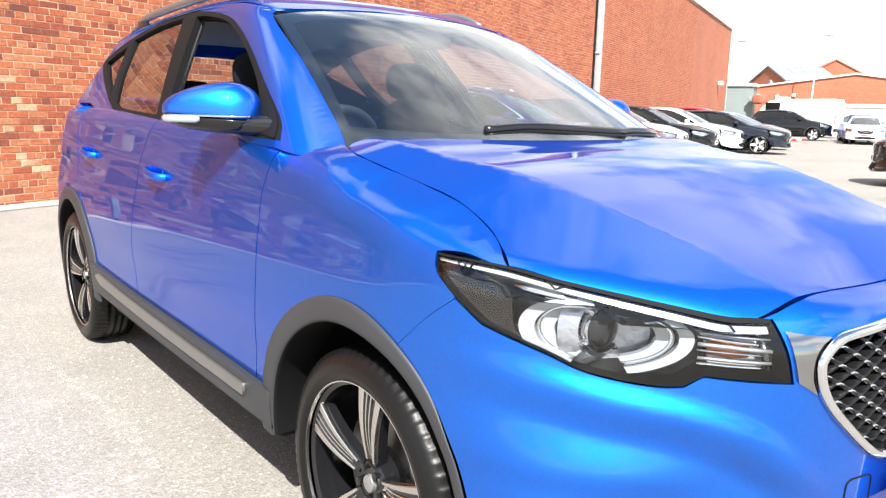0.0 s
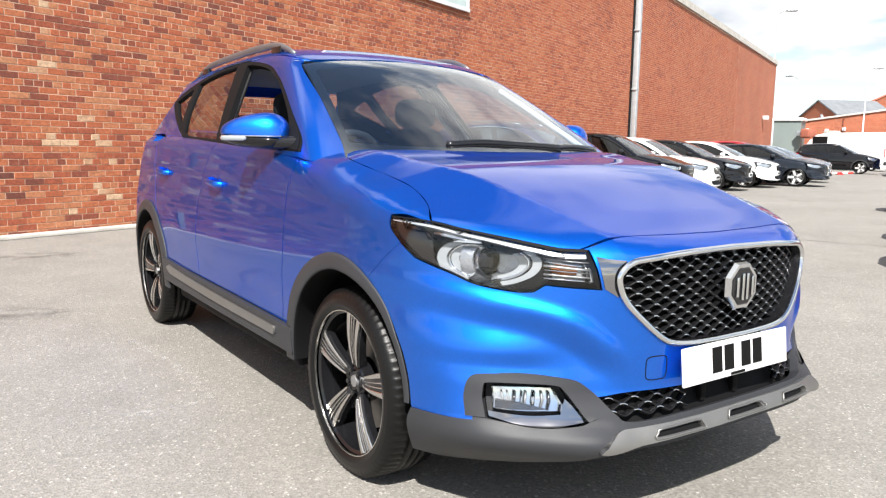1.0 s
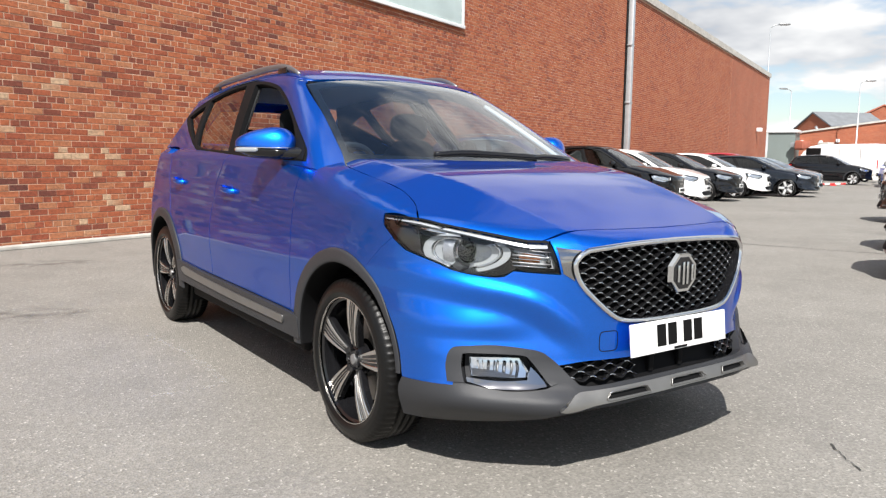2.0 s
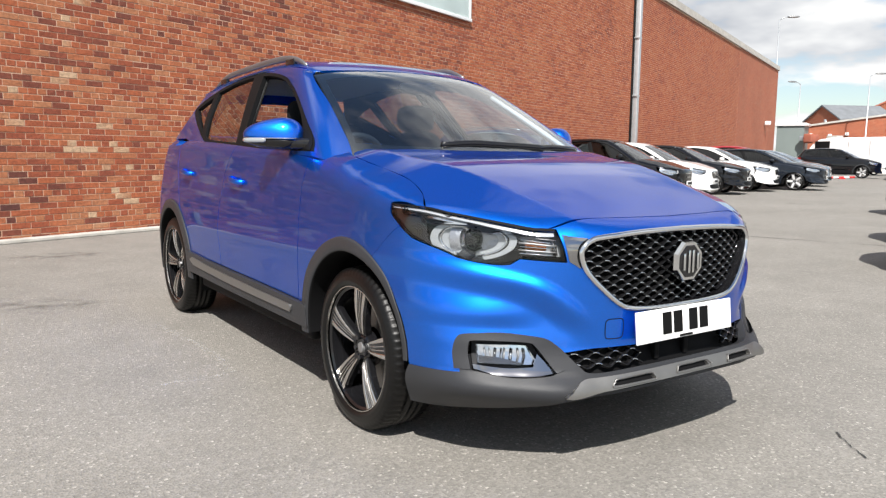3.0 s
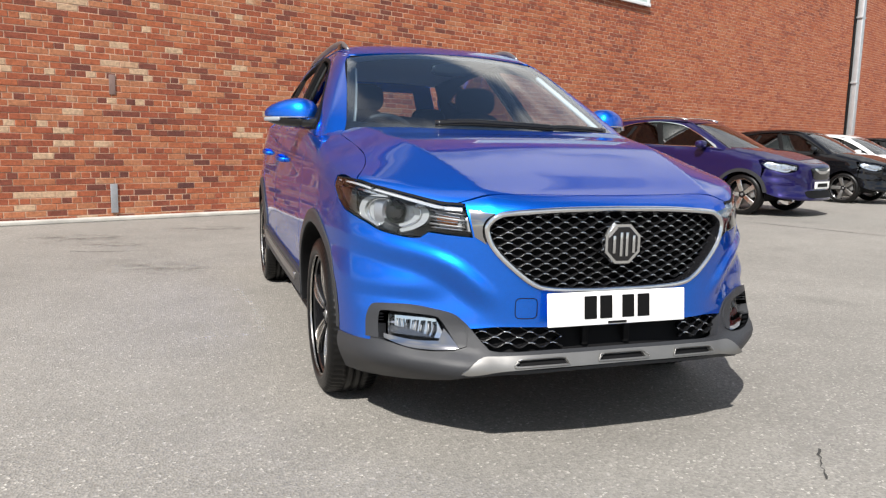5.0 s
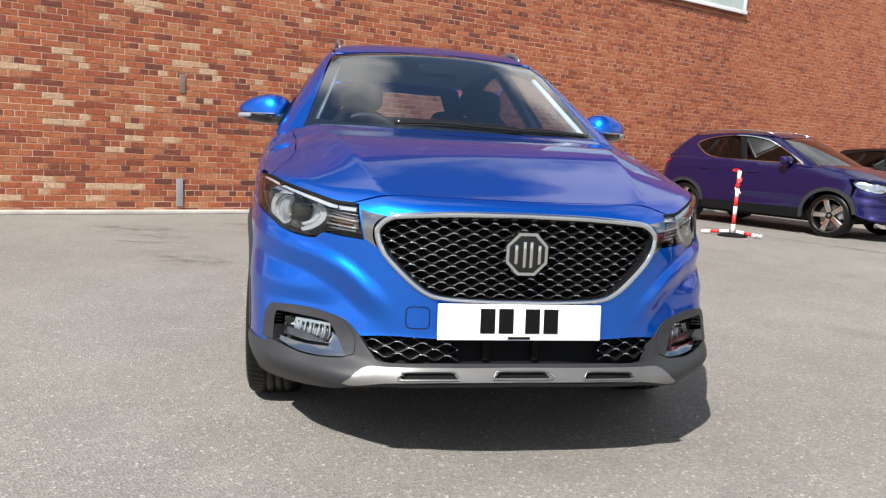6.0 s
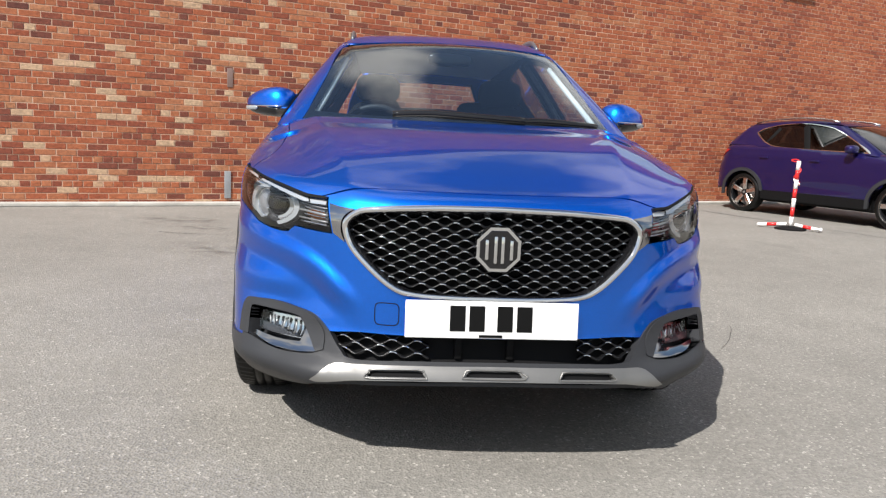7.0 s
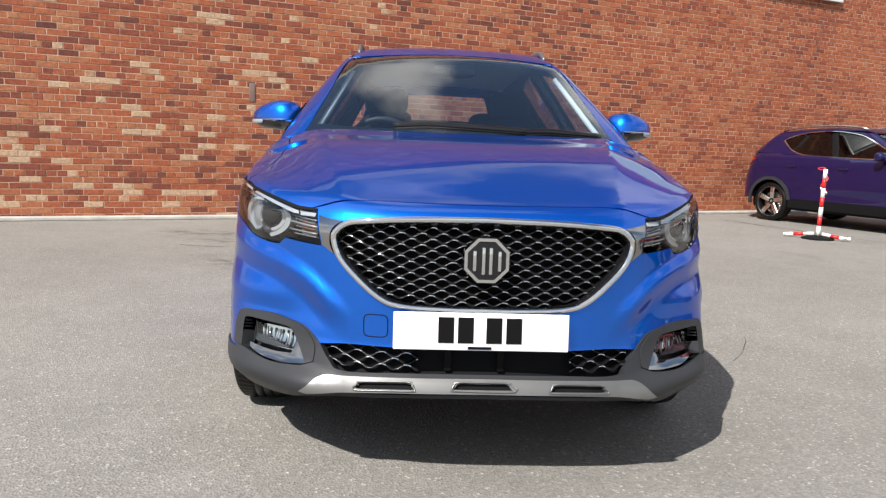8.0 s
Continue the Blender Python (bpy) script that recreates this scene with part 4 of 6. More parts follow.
    place(lathed("bezel", [(-.03, .034), (-.01, .041), (.004, .044), (.009, .0415), (.004, .038), (-.02, .034)], 40), CHROME, "projector_ring")
    place(lathed("eye", [(.020 * math.cos(a), .037 * math.sin(a)) for a in np.linspace(0, math.pi / 2, 10)], 32), BLACK, "projector_lens")
    place(lathed("shroud", [(-.012, .043), (-.004, .052), (-.010, .062), (-.03, .078)], 32), BOWL, "projector_shroud")
    for a in (-52, 128, 205):
        place(lathed("stud", [(.012, .0), (.010, .004), (.004, .0065), (-.01, .0065)], 12), CHROME, "projector_stud").matrix_basis = m @ Matrix.Translation((0, .047 * math.cos(radians(a)) * -s, .047 * math.sin(radians(a))))
    for i in range(7):
        z = .770 + .0085 * i
        part("reflector_fin", tube([at(.682, z, .058), at(.700, z + .001, .050)], .0022, 5), CHROME, lens)
    # pale bowl behind the projector, with fine horizontal ribs on its outer side
    patch("reflector_bowl", lens, BOWL, skin_low, "wrap", [[(.585, .752), (.645, .742), (.705, .750)], [(.705, .750), (.728, .795), (.715, .845)], [(.715, .845), (.65, .852), (.59, .842)], [(.59, .842), (.572, .795), (.585, .752)]], grid=.02, side=s, off=-.078, edge=.004)
    for i in range(6):
        z = .768 + .010 * i
        part("bowl_rib", tube([at(.672, z, .055), at(.690, z, .050), at(.706, z, .046)], .0016, 5), SATINLAMP, lens)
    # chrome brow above the outer crescent
    part("brow", tube([at(.775, .872, .020), at(.74, .867, .024), at(.70, .861, .028), at(.66, .853, .034)], [.004, .008, .008, .005], 8), CHROME, lens)
    # ribbed reflector with the signal bulb, next to the grille
    patch("inner_panel", lens, SATINLAMP, skin_low, "wrap", [[("f", .500, .742), ("f", .506, .79), ("f", .512, .806)], [("f", .512, .806), ("f", .57, .822), ("f", .612, .832)], [("f", .612, .832), ("f", .604, .79), ("f", .600, .752)], [("f", .600, .752), ("f", .55, .745), ("f", .500, .742)]], grid=.02, side=s, off=-.050, edge=.01)
    for i in range(6):
        z = .815 - .012 * i
        part("reflector_rib", tube([at(.515 - .020 * k, z - .0015 * k, .022 + .008 * (i % 2)) for k in range(6)], .0020 + .0010 * (i % 3), 6), CHROME if i % 2 else GREYMET, lens)
    part("reflector_wall", tube([at(.425, .806, .03), at(.420, .775, .03), at(.417, .748, .03)], .008, 6), SMOKE, lens)
    # orange bulb on one side; the other's red stands in for a reflection
    part("signal_bulb", tube([at(.440, .778, .046), at(.470, .780, .048), at(.500, .782, .046)], [.012, .017, .012], 10), SIGNAL if s < 0 else REDLENS, lens, "orange signal bulb" if s < 0 else "")


def fog_lamp(s):
    rim = FOG_HOLE
    pocket = patch("fog_lamp", car, PLASTIC, skin_low, "wrap", rim, grid=.02, side=s, off=-.055, edge=-.065, label="round-cornered fog lamp in a dark pocket")
    glass_ = [[("f", .738, .396), ("f", .734, .453)], [("f", .734, .453), ("f", .66, .453), ("f", .597, .450)], [("f", .597, .450), ("f", .570, .394)], [("f", .570, .394), ("f", .65, .392), ("f", .738, .396)]]
    lip_out = [("f", .790, .372), ("f", .786, .43), ("f", .772, .474), ("f", .745, .487), ("f", .662, .490), ("f", .60, .484), ("f", .548, .471), ("f", .520, .448), ("f", .503, .415), ("f", .506, .372)]
    lip_in = [("f", .530, .362), ("f", .548, .400), ("f", .573, .447), ("f", .592, .461), ("f", .66, .464), ("f", .736, .465), ("f", .749, .455), ("f", .754, .42), ("f", .756, .372)]
    patch("lamp_frame", pocket, PLASTIC, skin_low, "wrap", [lip_out, [lip_out[-1], lip_in[0]], lip_in, [lip_in[-1], lip_out[0]]], grid=.012, side=s, off=.010, edge=.05)
    patch("reflector", pocket, CHROME, skin_low, "wrap", glass_, grid=.014, side=s, off=-.045, edge=-.02)
    rng = random.Random(5)
    for i in range(8):
        u, w = .605 + .016 * i + rng.uniform(-.004, .004), rng.uniform(.002, .0055)
        a, b, k = on_skin(skin_low, "front", u + .010, .395, -.038), on_skin(skin_low, "front", u, .440, -.034), rng.uniform(-.006, .006)
        part("reflector_rib", tube([(a.x * s, a.y, a.z), ((a.x + b.x) / 2 * s + k, (a.y + b.y) / 2 - .004, (a.z + b.z) / 2), (b.x * s, b.y, b.z)], w, 5), rng.choice((GREYMET, CHROME, SMOKE)), pocket)
    patch("lamp_floor", pocket, SMOKE, skin_low, "wrap", [[("f", .735, .398), ("f", .732, .418)], [("f", .732, .418), ("f", .68, .414), ("f", .61, .396)], [("f", .61, .396), ("f", .66, .394), ("f", .735, .398)]], grid=.014, side=s, off=-.024, edge=.01)
    patch("lens", pocket, CLEAR, skin_low, "wrap", glass_, grid=.02, side=s, off=-.015, edge=.006)
    patch("chrome_strip", pocket, SHADEDCHROME, skin_low, "wrap", [[("f", .750, .390), ("f", .66, .380), ("f", .590, .384)], [("f", .590, .384), ("f", .571, .424)], [("f", .571, .424), ("f", .551, .398), ("f", .532, .366)],
          [("f", .532, .366), ("f", .60, .358), ("f", .68, .359), ("f", .750, .376)], [("f", .750, .376), ("f", .750, .390)]], grid=.012, side=s, off=-.008, edge=.02, label="chrome strip under the fog lamp")


ARCH_OUT = curve([0, 30, 60, 90, 130, 150, 180], [.455, .447, .436, .425, .402, .394, .392])


def arch_trim(s, i):
    """Plastic wheel-arch moulding: flat outer face, rolled edge, return into the well."""
    verts, faces, n = [], [], 64
    cy = ARCH_Y[i]
    angles = np.linspace(-4 if i == 0 else -12, 176 if i == 0 else 186, n)
    prof = [(1.0, .001), (.96, .008), (.8, .011), (.4, .014), (.12, .015), (0, .012), (0, .0), (0, -.10)]
    for a in angles:
        t = math.radians(a)
        ro = float(ARCH_OUT(a if i == 0 else 180 - a if a > 90 else a)) if i == 0 else .43 + .02 * abs(math.cos(t))
        uv = [(cy + (ARCH_R + (ro - ARCH_R) * k) * math.cos(t), .33 + (ARCH_R + (ro - ARCH_R) * k) * math.sin(t)) for k, _ in prof]
        p = lift(skin_low, "side", uv)
        for (k, off), q in zip(prof, p):
            verts.append((s * (q[0] + off * (1 - .70 * min(max((a - 95) / 45, 0), 1) * (i == 0))), q[1], q[2]))
    m = len(prof)
    for j in range(n - 1):
        faces += [(j * m + k, j * m + k + 1, (j + 1) * m + k + 1, (j + 1) * m + k) for k in range(m - 1)]
    bm = bmesh.new()
    bm.from_mesh(mesh_of("arch", verts, faces))
    trim = part("wheel_arch_trim", bm, PLASTIC, car)
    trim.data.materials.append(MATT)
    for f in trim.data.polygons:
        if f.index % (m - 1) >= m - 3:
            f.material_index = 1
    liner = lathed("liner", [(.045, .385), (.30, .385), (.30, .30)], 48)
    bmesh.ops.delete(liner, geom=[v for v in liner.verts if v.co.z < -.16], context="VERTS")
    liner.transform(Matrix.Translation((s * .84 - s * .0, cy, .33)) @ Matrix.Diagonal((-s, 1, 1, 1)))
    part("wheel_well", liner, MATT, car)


for s in (-1, 1):
    headlight(s)
    fog_lamp(s)
    arch_trim(s, 0)
    arch_trim(s, 1)
    F_ARCH = [("s", ARCH_Y[0] + .40 * math.cos(a), .33 + .40 * math.sin(a)) for a in (radians(d) for d in (114.5, 100, 80, 60, 40, 25, 12))]
    patch("front_wing", car, BLUE, skin_low, "side", [
        [("t", .790, .505), ("t", .768, .547), ("t", .735, .624), ("t", .716, .735), ("t", .716, .85), ("t", .721, .97), ("t", .733, 1.07), ("t", .731, 1.13)], [("t", .731, 1.13), ("t", .70, 1.25), ("t", .72, 1.32)],
        [("t", .72, 1.32), ("s", 1.362, 1.055), ("s", 1.366, .99), ("s", 1.380, .85), ("s", 1.376, .71), ("s", 1.382, .54), ("s", 1.396, .43)],
        [("s", 1.396, .43), ("s", 1.30, .42)], F_ARCH[::-1], [("s", .7326, .7026), ("s", .6557, .7757), ("s", .5888, .8258)],
        [("s", .591, .8295), ("s", .643, .868), ("s", .660, .904)], [("s", .660, .906), ("s", .60, .909), ("t", .797, .520), ("t", .790, .505)]], grid=.026, side=s, edge=.015)
    patch("front_door", car, BLUE, skin_low, "side", [
        [(1.368, 1.072), (1.371, .99), (1.385, .85), (1.381, .71), (1.387, .54), (1.401, .43)], [(1.401, .43), (1.9, .44), (2.458, .447)],
        [(2.458, .447), (2.482, .60), (2.47, .75), (2.43, .90), (2.38, 1.03), (2.345, 1.112)], [(2.345, 1.112), (1.9, 1.092), (1.368, 1.072)]], grid=.03, side=s, edge=.015)
    R_ARCH = [("s", ARCH_Y[1] + .41 * math.cos(a), .33 + .41 * math.sin(a)) for a in (radians(d) for d in (162, 150, 140, 128))]
    patch("rear_door", car, BLUE, skin_low, "side", [
        [(2.351, 1.112), (2.386, 1.03), (2.436, .90), (2.476, .75), (2.488, .60), (2.464, .447)], [(2.464, .447), (2.80, .45), (3.10, .455)], R_ARCH,
        [R_ARCH[-1], (3.30, .80), (3.36, .95), (3.42, 1.10), (3.40, 1.152)], [(3.40, 1.152), (2.9, 1.135), (2.351, 1.112)]], grid=.03, side=s, edge=.015)
    Q_ARCH = [("s", ARCH_Y[1] + .41 * math.cos(a), .33 + .41 * math.sin(a)) for a in (radians(d) for d in (126, 100, 75, 50, 25, 5))]
    patch("quarter_panel", car, BLUE, skin_low, "side", [
        [(3.406, 1.152), (3.426, 1.10), (3.366, .95), (3.306, .80), Q_ARCH[0]], Q_ARCH, [Q_ARCH[-1], (4.05, .36)], [(4.05, .36), (4.08, .7), (4.05, 1.14)], [(4.05, 1.14), (3.7, 1.165), (3.406, 1.152)]], grid=.035, side=s, edge=.015)
    patch("sill", car, PLASTIC, skin_low, "side", [[(1.29, .425), (1.9, .435), (2.6, .444), (3.12, .46)], [(3.12, .46), (3.10, .335)], [(3.10, .335), (2.2, .328), (1.28, .325)], [(1.28, .325), (1.29, .425)]], grid=.03, side=s, off=.018, edge=.03, label="dark grey plastic sill")
    patch("sill_strip", car, SILVER, skin_low, "side", [[(1.44, .402), (2.0, .408), (2.6, .42), (2.95, .435)], [(2.95, .435), (3.0, .415), (2.93, .388)], [(2.93, .388), (2.2, .372), (1.44, .369)], [(1.44, .369), (1.44, .402)]], grid=.02, side=s, off=.026, edge=.012, label="satin silver strip along the sill")
    for y, z in ((2.20, .930), (3.12, .950)):
        q = lift(skin_low, "side", [(y, z)])[0]
        bar = [(s * (q[0] + o), q[1] + d, q[2] + .10 * d) for d, o in ((-.085, -.004), (-.07, .020), (-.03, .033), (.03, .033), (.07, .020), (.085, -.004))]
        handle = part("door_handle", tube([tuple(v) for v in spline(bar, .012)], .012, 10, flat=(.8, 1.15)), BLUE, car)
        patch("handle_recess", car, BLUE, skin_low, "side", [[(y + .05 * math.cos(a), z + .030 * math.sin(a)) for a in np.linspace(0, 6.2, 14)], [(y + .05, z - .001), (y + .05, z)]], grid=.02, side=s, off=.001, edge=.002)

patch("tail", car, BLUE, skin_low, "back", [[("b", 0, 1.15), ("b", .55, 1.14), ("b", .70, 1.12)], [("b", .70, 1.12), ("b", .72, .7), ("b", .70, .36)], [("b", .70, .36), ("b", 0, .36)]], grid=.06, sym=True, edge=.01)
patch("rear_bumper", car, PLASTIC, skin_low, "back", [[("b", 0, .42), ("b", .70, .42)], [("b", .70, .42), ("b", .70, .24)], [("b", .70, .24), ("b", 0, .24)]], grid=.06, sym=True, off=.02, edge=.02)
for s in (-1, 1):
    patch("tail_lamp", car, REDLENS, skin_low, "back", [[("b", .42, 1.02), ("b", .60, 1.04), ("b", .69, 1.03)], [("b", .69, 1.03), ("b", .69, .90)], [("b", .69, .90), ("b", .42, .92)], [("b", .42, .92), ("b", .42, 1.02)]], grid=.04, side=s, off=.012, edge=.012)

# glasshouse
SCREEN_SIDE = [("f", .553, 1.468), ("f", .61, 1.31), ("f", .668, 1.14), ("f", .705, 1.06)]
ROOF_FRONT = [("t", 0, 1.895), ("t", .3, 1.915), ("t", .46, 1.94), ("t", .535, 1.965)]
ROOF_SIDE = [("t", .535, 1.965), ("t", .548, 2.2), ("t", .550, 2.6), ("t", .545, 3.2), ("t", .52, 3.68)]
patch("windscreen", car, SCREEN, skin_up, "front", [[("f", 0, 1.516), ("f", .3, 1.503), ("f", .47, 1.485), ("f", .553, 1.468)], SCREEN_SIDE, [("f", .705, 1.06), ("f", .4, 1.06), ("f", 0, 1.06)]], grid=.04, sym=True, edge=0, label="laminated windscreen with dark border")
patch("screen_border", car, BLACK, skin_up, "front", [[("f", 0, 1.518), ("f", .3, 1.505), ("f", .47, 1.487), ("f", .556, 1.470)], [("f", .556, 1.470), ("f", .613, 1.31), ("f", .671, 1.14), ("f", .708, 1.06)], [("f", .708, 1.06), ("f", 0, 1.06)]],
      holes=[[[("f", 0, 1.487), ("f", .3, 1.475), ("f", .45, 1.460), ("f", .525, 1.442)], [("f", .525, 1.442), ("f", .597, 1.25), ("f", .648, 1.125)], [("f", .648, 1.125), ("f", .4, 1.112), ("f", 0, 1.11)]]], grid=.03, sym=True, off=-.004, edge=.004)
patch("roof", car, BLUE, skin_up, "top", [ROOF_FRONT, ROOF_SIDE, [("t", .52, 3.68), ("t", .3, 3.76), ("t", 0, 3.78)]], grid=.045, sym=True, edge=.012)
DLO = [[(1.375, 1.082), (1.436, 1.139), (1.64, 1.247), (1.83, 1.345), (2.0, 1.42), (2.186, 1.482), (2.476, 1.525), (2.75, 1.535), (3.175, 1.505), (3.55, 1.435), (3.70, 1.385)],
       [(3.70, 1.385), (3.71, 1.355), (3.497, 1.272), (3.30, 1.21), (3.142, 1.163), (2.947, 1.130), (2.262, 1.104), (1.375, 1.082)]]
WIN_F = [[(1.50, 1.117), (1.66, 1.234), (1.83, 1.327), (2.0, 1.404), (2.18, 1.464), (2.40, 1.500), (2.540, 1.510)], [(2.540, 1.510), (2.43, 1.32), (2.315, 1.125)], [(2.315, 1.125), (1.9, 1.118), (1.50, 1.117)]]
WIN_R = [[(2.70, 1.517), (3.0, 1.502), (3.30, 1.461)], [(3.30, 1.461), (3.22, 1.30), (3.09, 1.172)], [(3.09, 1.172), (2.93, 1.148), (2.42, 1.128)], [(2.42, 1.128), (2.56, 1.32), (2.70, 1.517)]]
WIN_Q = [[(3.37, 1.433), (3.52, 1.40), (3.64, 1.365)], [(3.64, 1.365), (3.46, 1.29), (3.20, 1.195)], [(3.20, 1.195), (3.30, 1.31), (3.37, 1.433)]]
for s in (-1, 1):
    patch("body_side_frame", car, BLUE, skin_up, "side", [
        [("f", .707, 1.055), ("f", .670, 1.14), ("f", .612, 1.31), ("f", .556, 1.470)], [("f", .556, 1.472), ("t", .539, 1.965), ("t", .551, 2.2), ("t", .553, 2.6), ("t", .548, 3.2), ("t", .523, 3.68)],
        [("t", .523, 3.68), ("s", 3.85, 1.35), ("s", 3.97, 1.16)], [("s", 3.97, 1.16), (3.6, 1.165), (3.4, 1.145), (2.9, 1.125), (2.35, 1.10), (1.37, 1.062)], [(1.37, 1.062), (1.27, 1.05)]],
        holes=[DLO], grid=.016, side=s, edge=.008)
    patch("pillar_lining", car, MATT, skin_up, "side", [
        [("f", .690, 1.075), ("f", .655, 1.14), ("f", .600, 1.31), ("f", .546, 1.455)], [("t", .52, 1.985), ("t", .535, 2.2), ("t", .535, 2.6), ("t", .53, 3.2), ("t", .505, 3.66)],
        [("s", 3.82, 1.35), ("s", 3.93, 1.17)], [(3.93, 1.17), (3.4, 1.15), (2.35, 1.108), (1.38, 1.07)]], holes=[WIN_F, WIN_R, WIN_Q], grid=.04, side=s, off=-.032, edge=0)
    patch("window_frame", car, MATT, skin_up, "side", DLO, holes=[WIN_F, WIN_R, WIN_Q], grid=.03, side=s, off=.002, edge=.025, label="black window surround")
    patch("rear_door_window", car, TINT, skin_up, "side", WIN_R, grid=.06, side=s, off=-.010, edge=0)
    patch("quarter_window", car, TINT, skin_up, "side", WIN_Q, grid=.06, side=s, off=-.010, edge=0)
    if s > 0:
        patch("front_door_window", car, SCREEN, skin_up, "side", WIN_F, grid=.06, side=s, off=-.010, edge=0)
    # inner face of the centre post, seen through the lowered front window
    for name, mat_, y0, w in (("door_seal", GREYMET, 2.335, .020), ("centre_post", BLUE if s < 0 else MATT, 2.375, .035), ("post_seal", RUBBER, 2.405, .02), ("belt", PALE, 2.46, .022)):
        line = []
        for k in np.linspace(0, 1, 8):
            z = 1.09 + .41 * k
            q = lift(skin_up, "side", [(y0 + .225 * k ** 1.05, z)])[0]
            line.append((s * (q[0] - .035), q[1], q[2]))
        part(name, tube(line, w, 6, flat=(.5, 1)), mat_, car)
    # roof rail on two feet
    rail = []
    for y in np.linspace(2.08, 3.60, 34):
        z0 = lift(skin_up, "top", [(.520 - .012 * abs(y - 2.8), y)])[0]
        k = min((y - 2.08) / .26, (3.60 - y) / .30, 1)
        rail.append((s * z0[0], y, z0[2] - .004 + .034 * math.sin(k * math.pi / 2)))
    part("roof_rail", tube(rail, [.010 + .006 * math.sin(min(i / 8, 1, (33 - i) / 8) * math.pi / 2) for i in range(34)], 10, flat=(.85, 1.15)), RAIL, car, "satin grey roof rail")
    for y in (2.28, 3.40):
        z0 = lift(skin_up, "top", [(.516, y)])[0]
        part("rail_foot", box(.022, .12, .035, (s * z0[0], y, z0[2] + .008), .006), BLACK, car)
patch("tailgate", car, BLUE, skin_up, "back", [[("b", 0, 1.53), ("b", .3, 1.52), ("b", .48, 1.49)], [("b", .48, 1.49), ("b", .58, 1.3), ("b", .62, 1.13)], [("b", .62, 1.13), ("b", 0, 1.13)]],
      holes=[[[("b", 0, 1.45), ("b", .36, 1.44)], [("b", .36, 1.44), ("b", .48, 1.20)], [("b", .48, 1.20), ("b", 0, 1.19)]]], grid=.05, sym=True, edge=.02)
patch("rear_window", car, SCREEN, skin_up, "back", [[("b", 0, 1.46), ("b", .37, 1.45)], [("b", .37, 1.45), ("b", .49, 1.19)], [("b", .49, 1.19), ("b", 0, 1.18)]], grid=.08, sym=True, off=-.005, edge=0)
patch("cowl", car, MATT, skin_low, "top", [[("t", 0, 1.035), ("t", .25, 1.05), ("t", .48, 1.105), ("t", .68, 1.19)], [("t", .68, 1.19), ("t", .70, 1.36)], [("t", .70, 1.36), ("t", 0, 1.25)]], grid=.06, sym=True, off=-.012, edge=0, label="black plastic cowl below the windscreen")


# ---- wheels: built once at the origin with the outer face towards +x, then copied ----
def tyre_mesh(r, w, count=216, tread=True):
    half = w / 2
    prof = [(-.88, .755), (-1, .79), (-1, .87), (-.93, .94), (-.80, .983), (-.50, .996), (-.34, 1), (-.33, .975), (-.27, .975), (-.26, 1), (-.03, 1), (-.03, .975), (.03, .975), (.03, 1),
            (.26, 1), (.27, .975), (.33, .975), (.34, 1), (.50, .996), (.80, .983), (.93, .94), (.965, .90), (.975, .895), (1, .87), (1, .84), (1.005, .835), (1.005, .82), (1, .815), (.99, .79), (.90, .762)]
    verts, faces = lathe([(o * half, k * r) for o, k in prof], count)
    n = len(prof)
    if tread:
        for i in range(count):
            for k, (o, q) in enumerate(prof):
                if (i + (1 if abs(o) > .9 else 0)) % 3 == 0 and .45 < abs(o) < .95 and q > .93:
                    x, y, z = verts[i * n + k]
                    d = 1 - .006 / r
                    verts[i * n + k] = (x, y * d, z * d)
    return mesh_of("tyre", verts, faces)


def blade(r0, r1, o0, o1, w0, w1, x0, x1, thick, bend=0.0):
    """A flat tapering bar in the wheel's face from radius r0 to r1, pointing up; o: offsets to the side."""
    verts, faces = [], []
    steps = 7
    for i in range(steps):
        k = i / (steps - 1)
        r, o, w = r0 + (r1 - r0) * k, o0 + (o1 - o0) * k + bend * math.sin(k * math.pi), (w0 + (w1 - w0) * k) / 2
        x = x0 + (x1 - x0) * k + .008 * math.sin(k * math.pi)
        c = w * .25
        verts += [(x - thick, o - w, r), (x - c, o - w, r), (x, o - w + c, r), (x, o + w - c, r), (x - c, o + w, r), (x - thick, o + w, r)]
    for i in range(steps - 1):
        a, b = 6 * i, 6 * i + 6
        faces += [(a + j, a + (j + 1) % 6, b + (j + 1) % 6, b + j) for j in range(6)]
    faces += [(0, 1, 2, 3, 4, 5), tuple(6 * (steps - 1) + j for j in (5, 4, 3, 2, 1, 0))]
    bm = bmesh.new()
    bm.from_mesh(mesh_of("blade", verts, faces, False))
    return bm


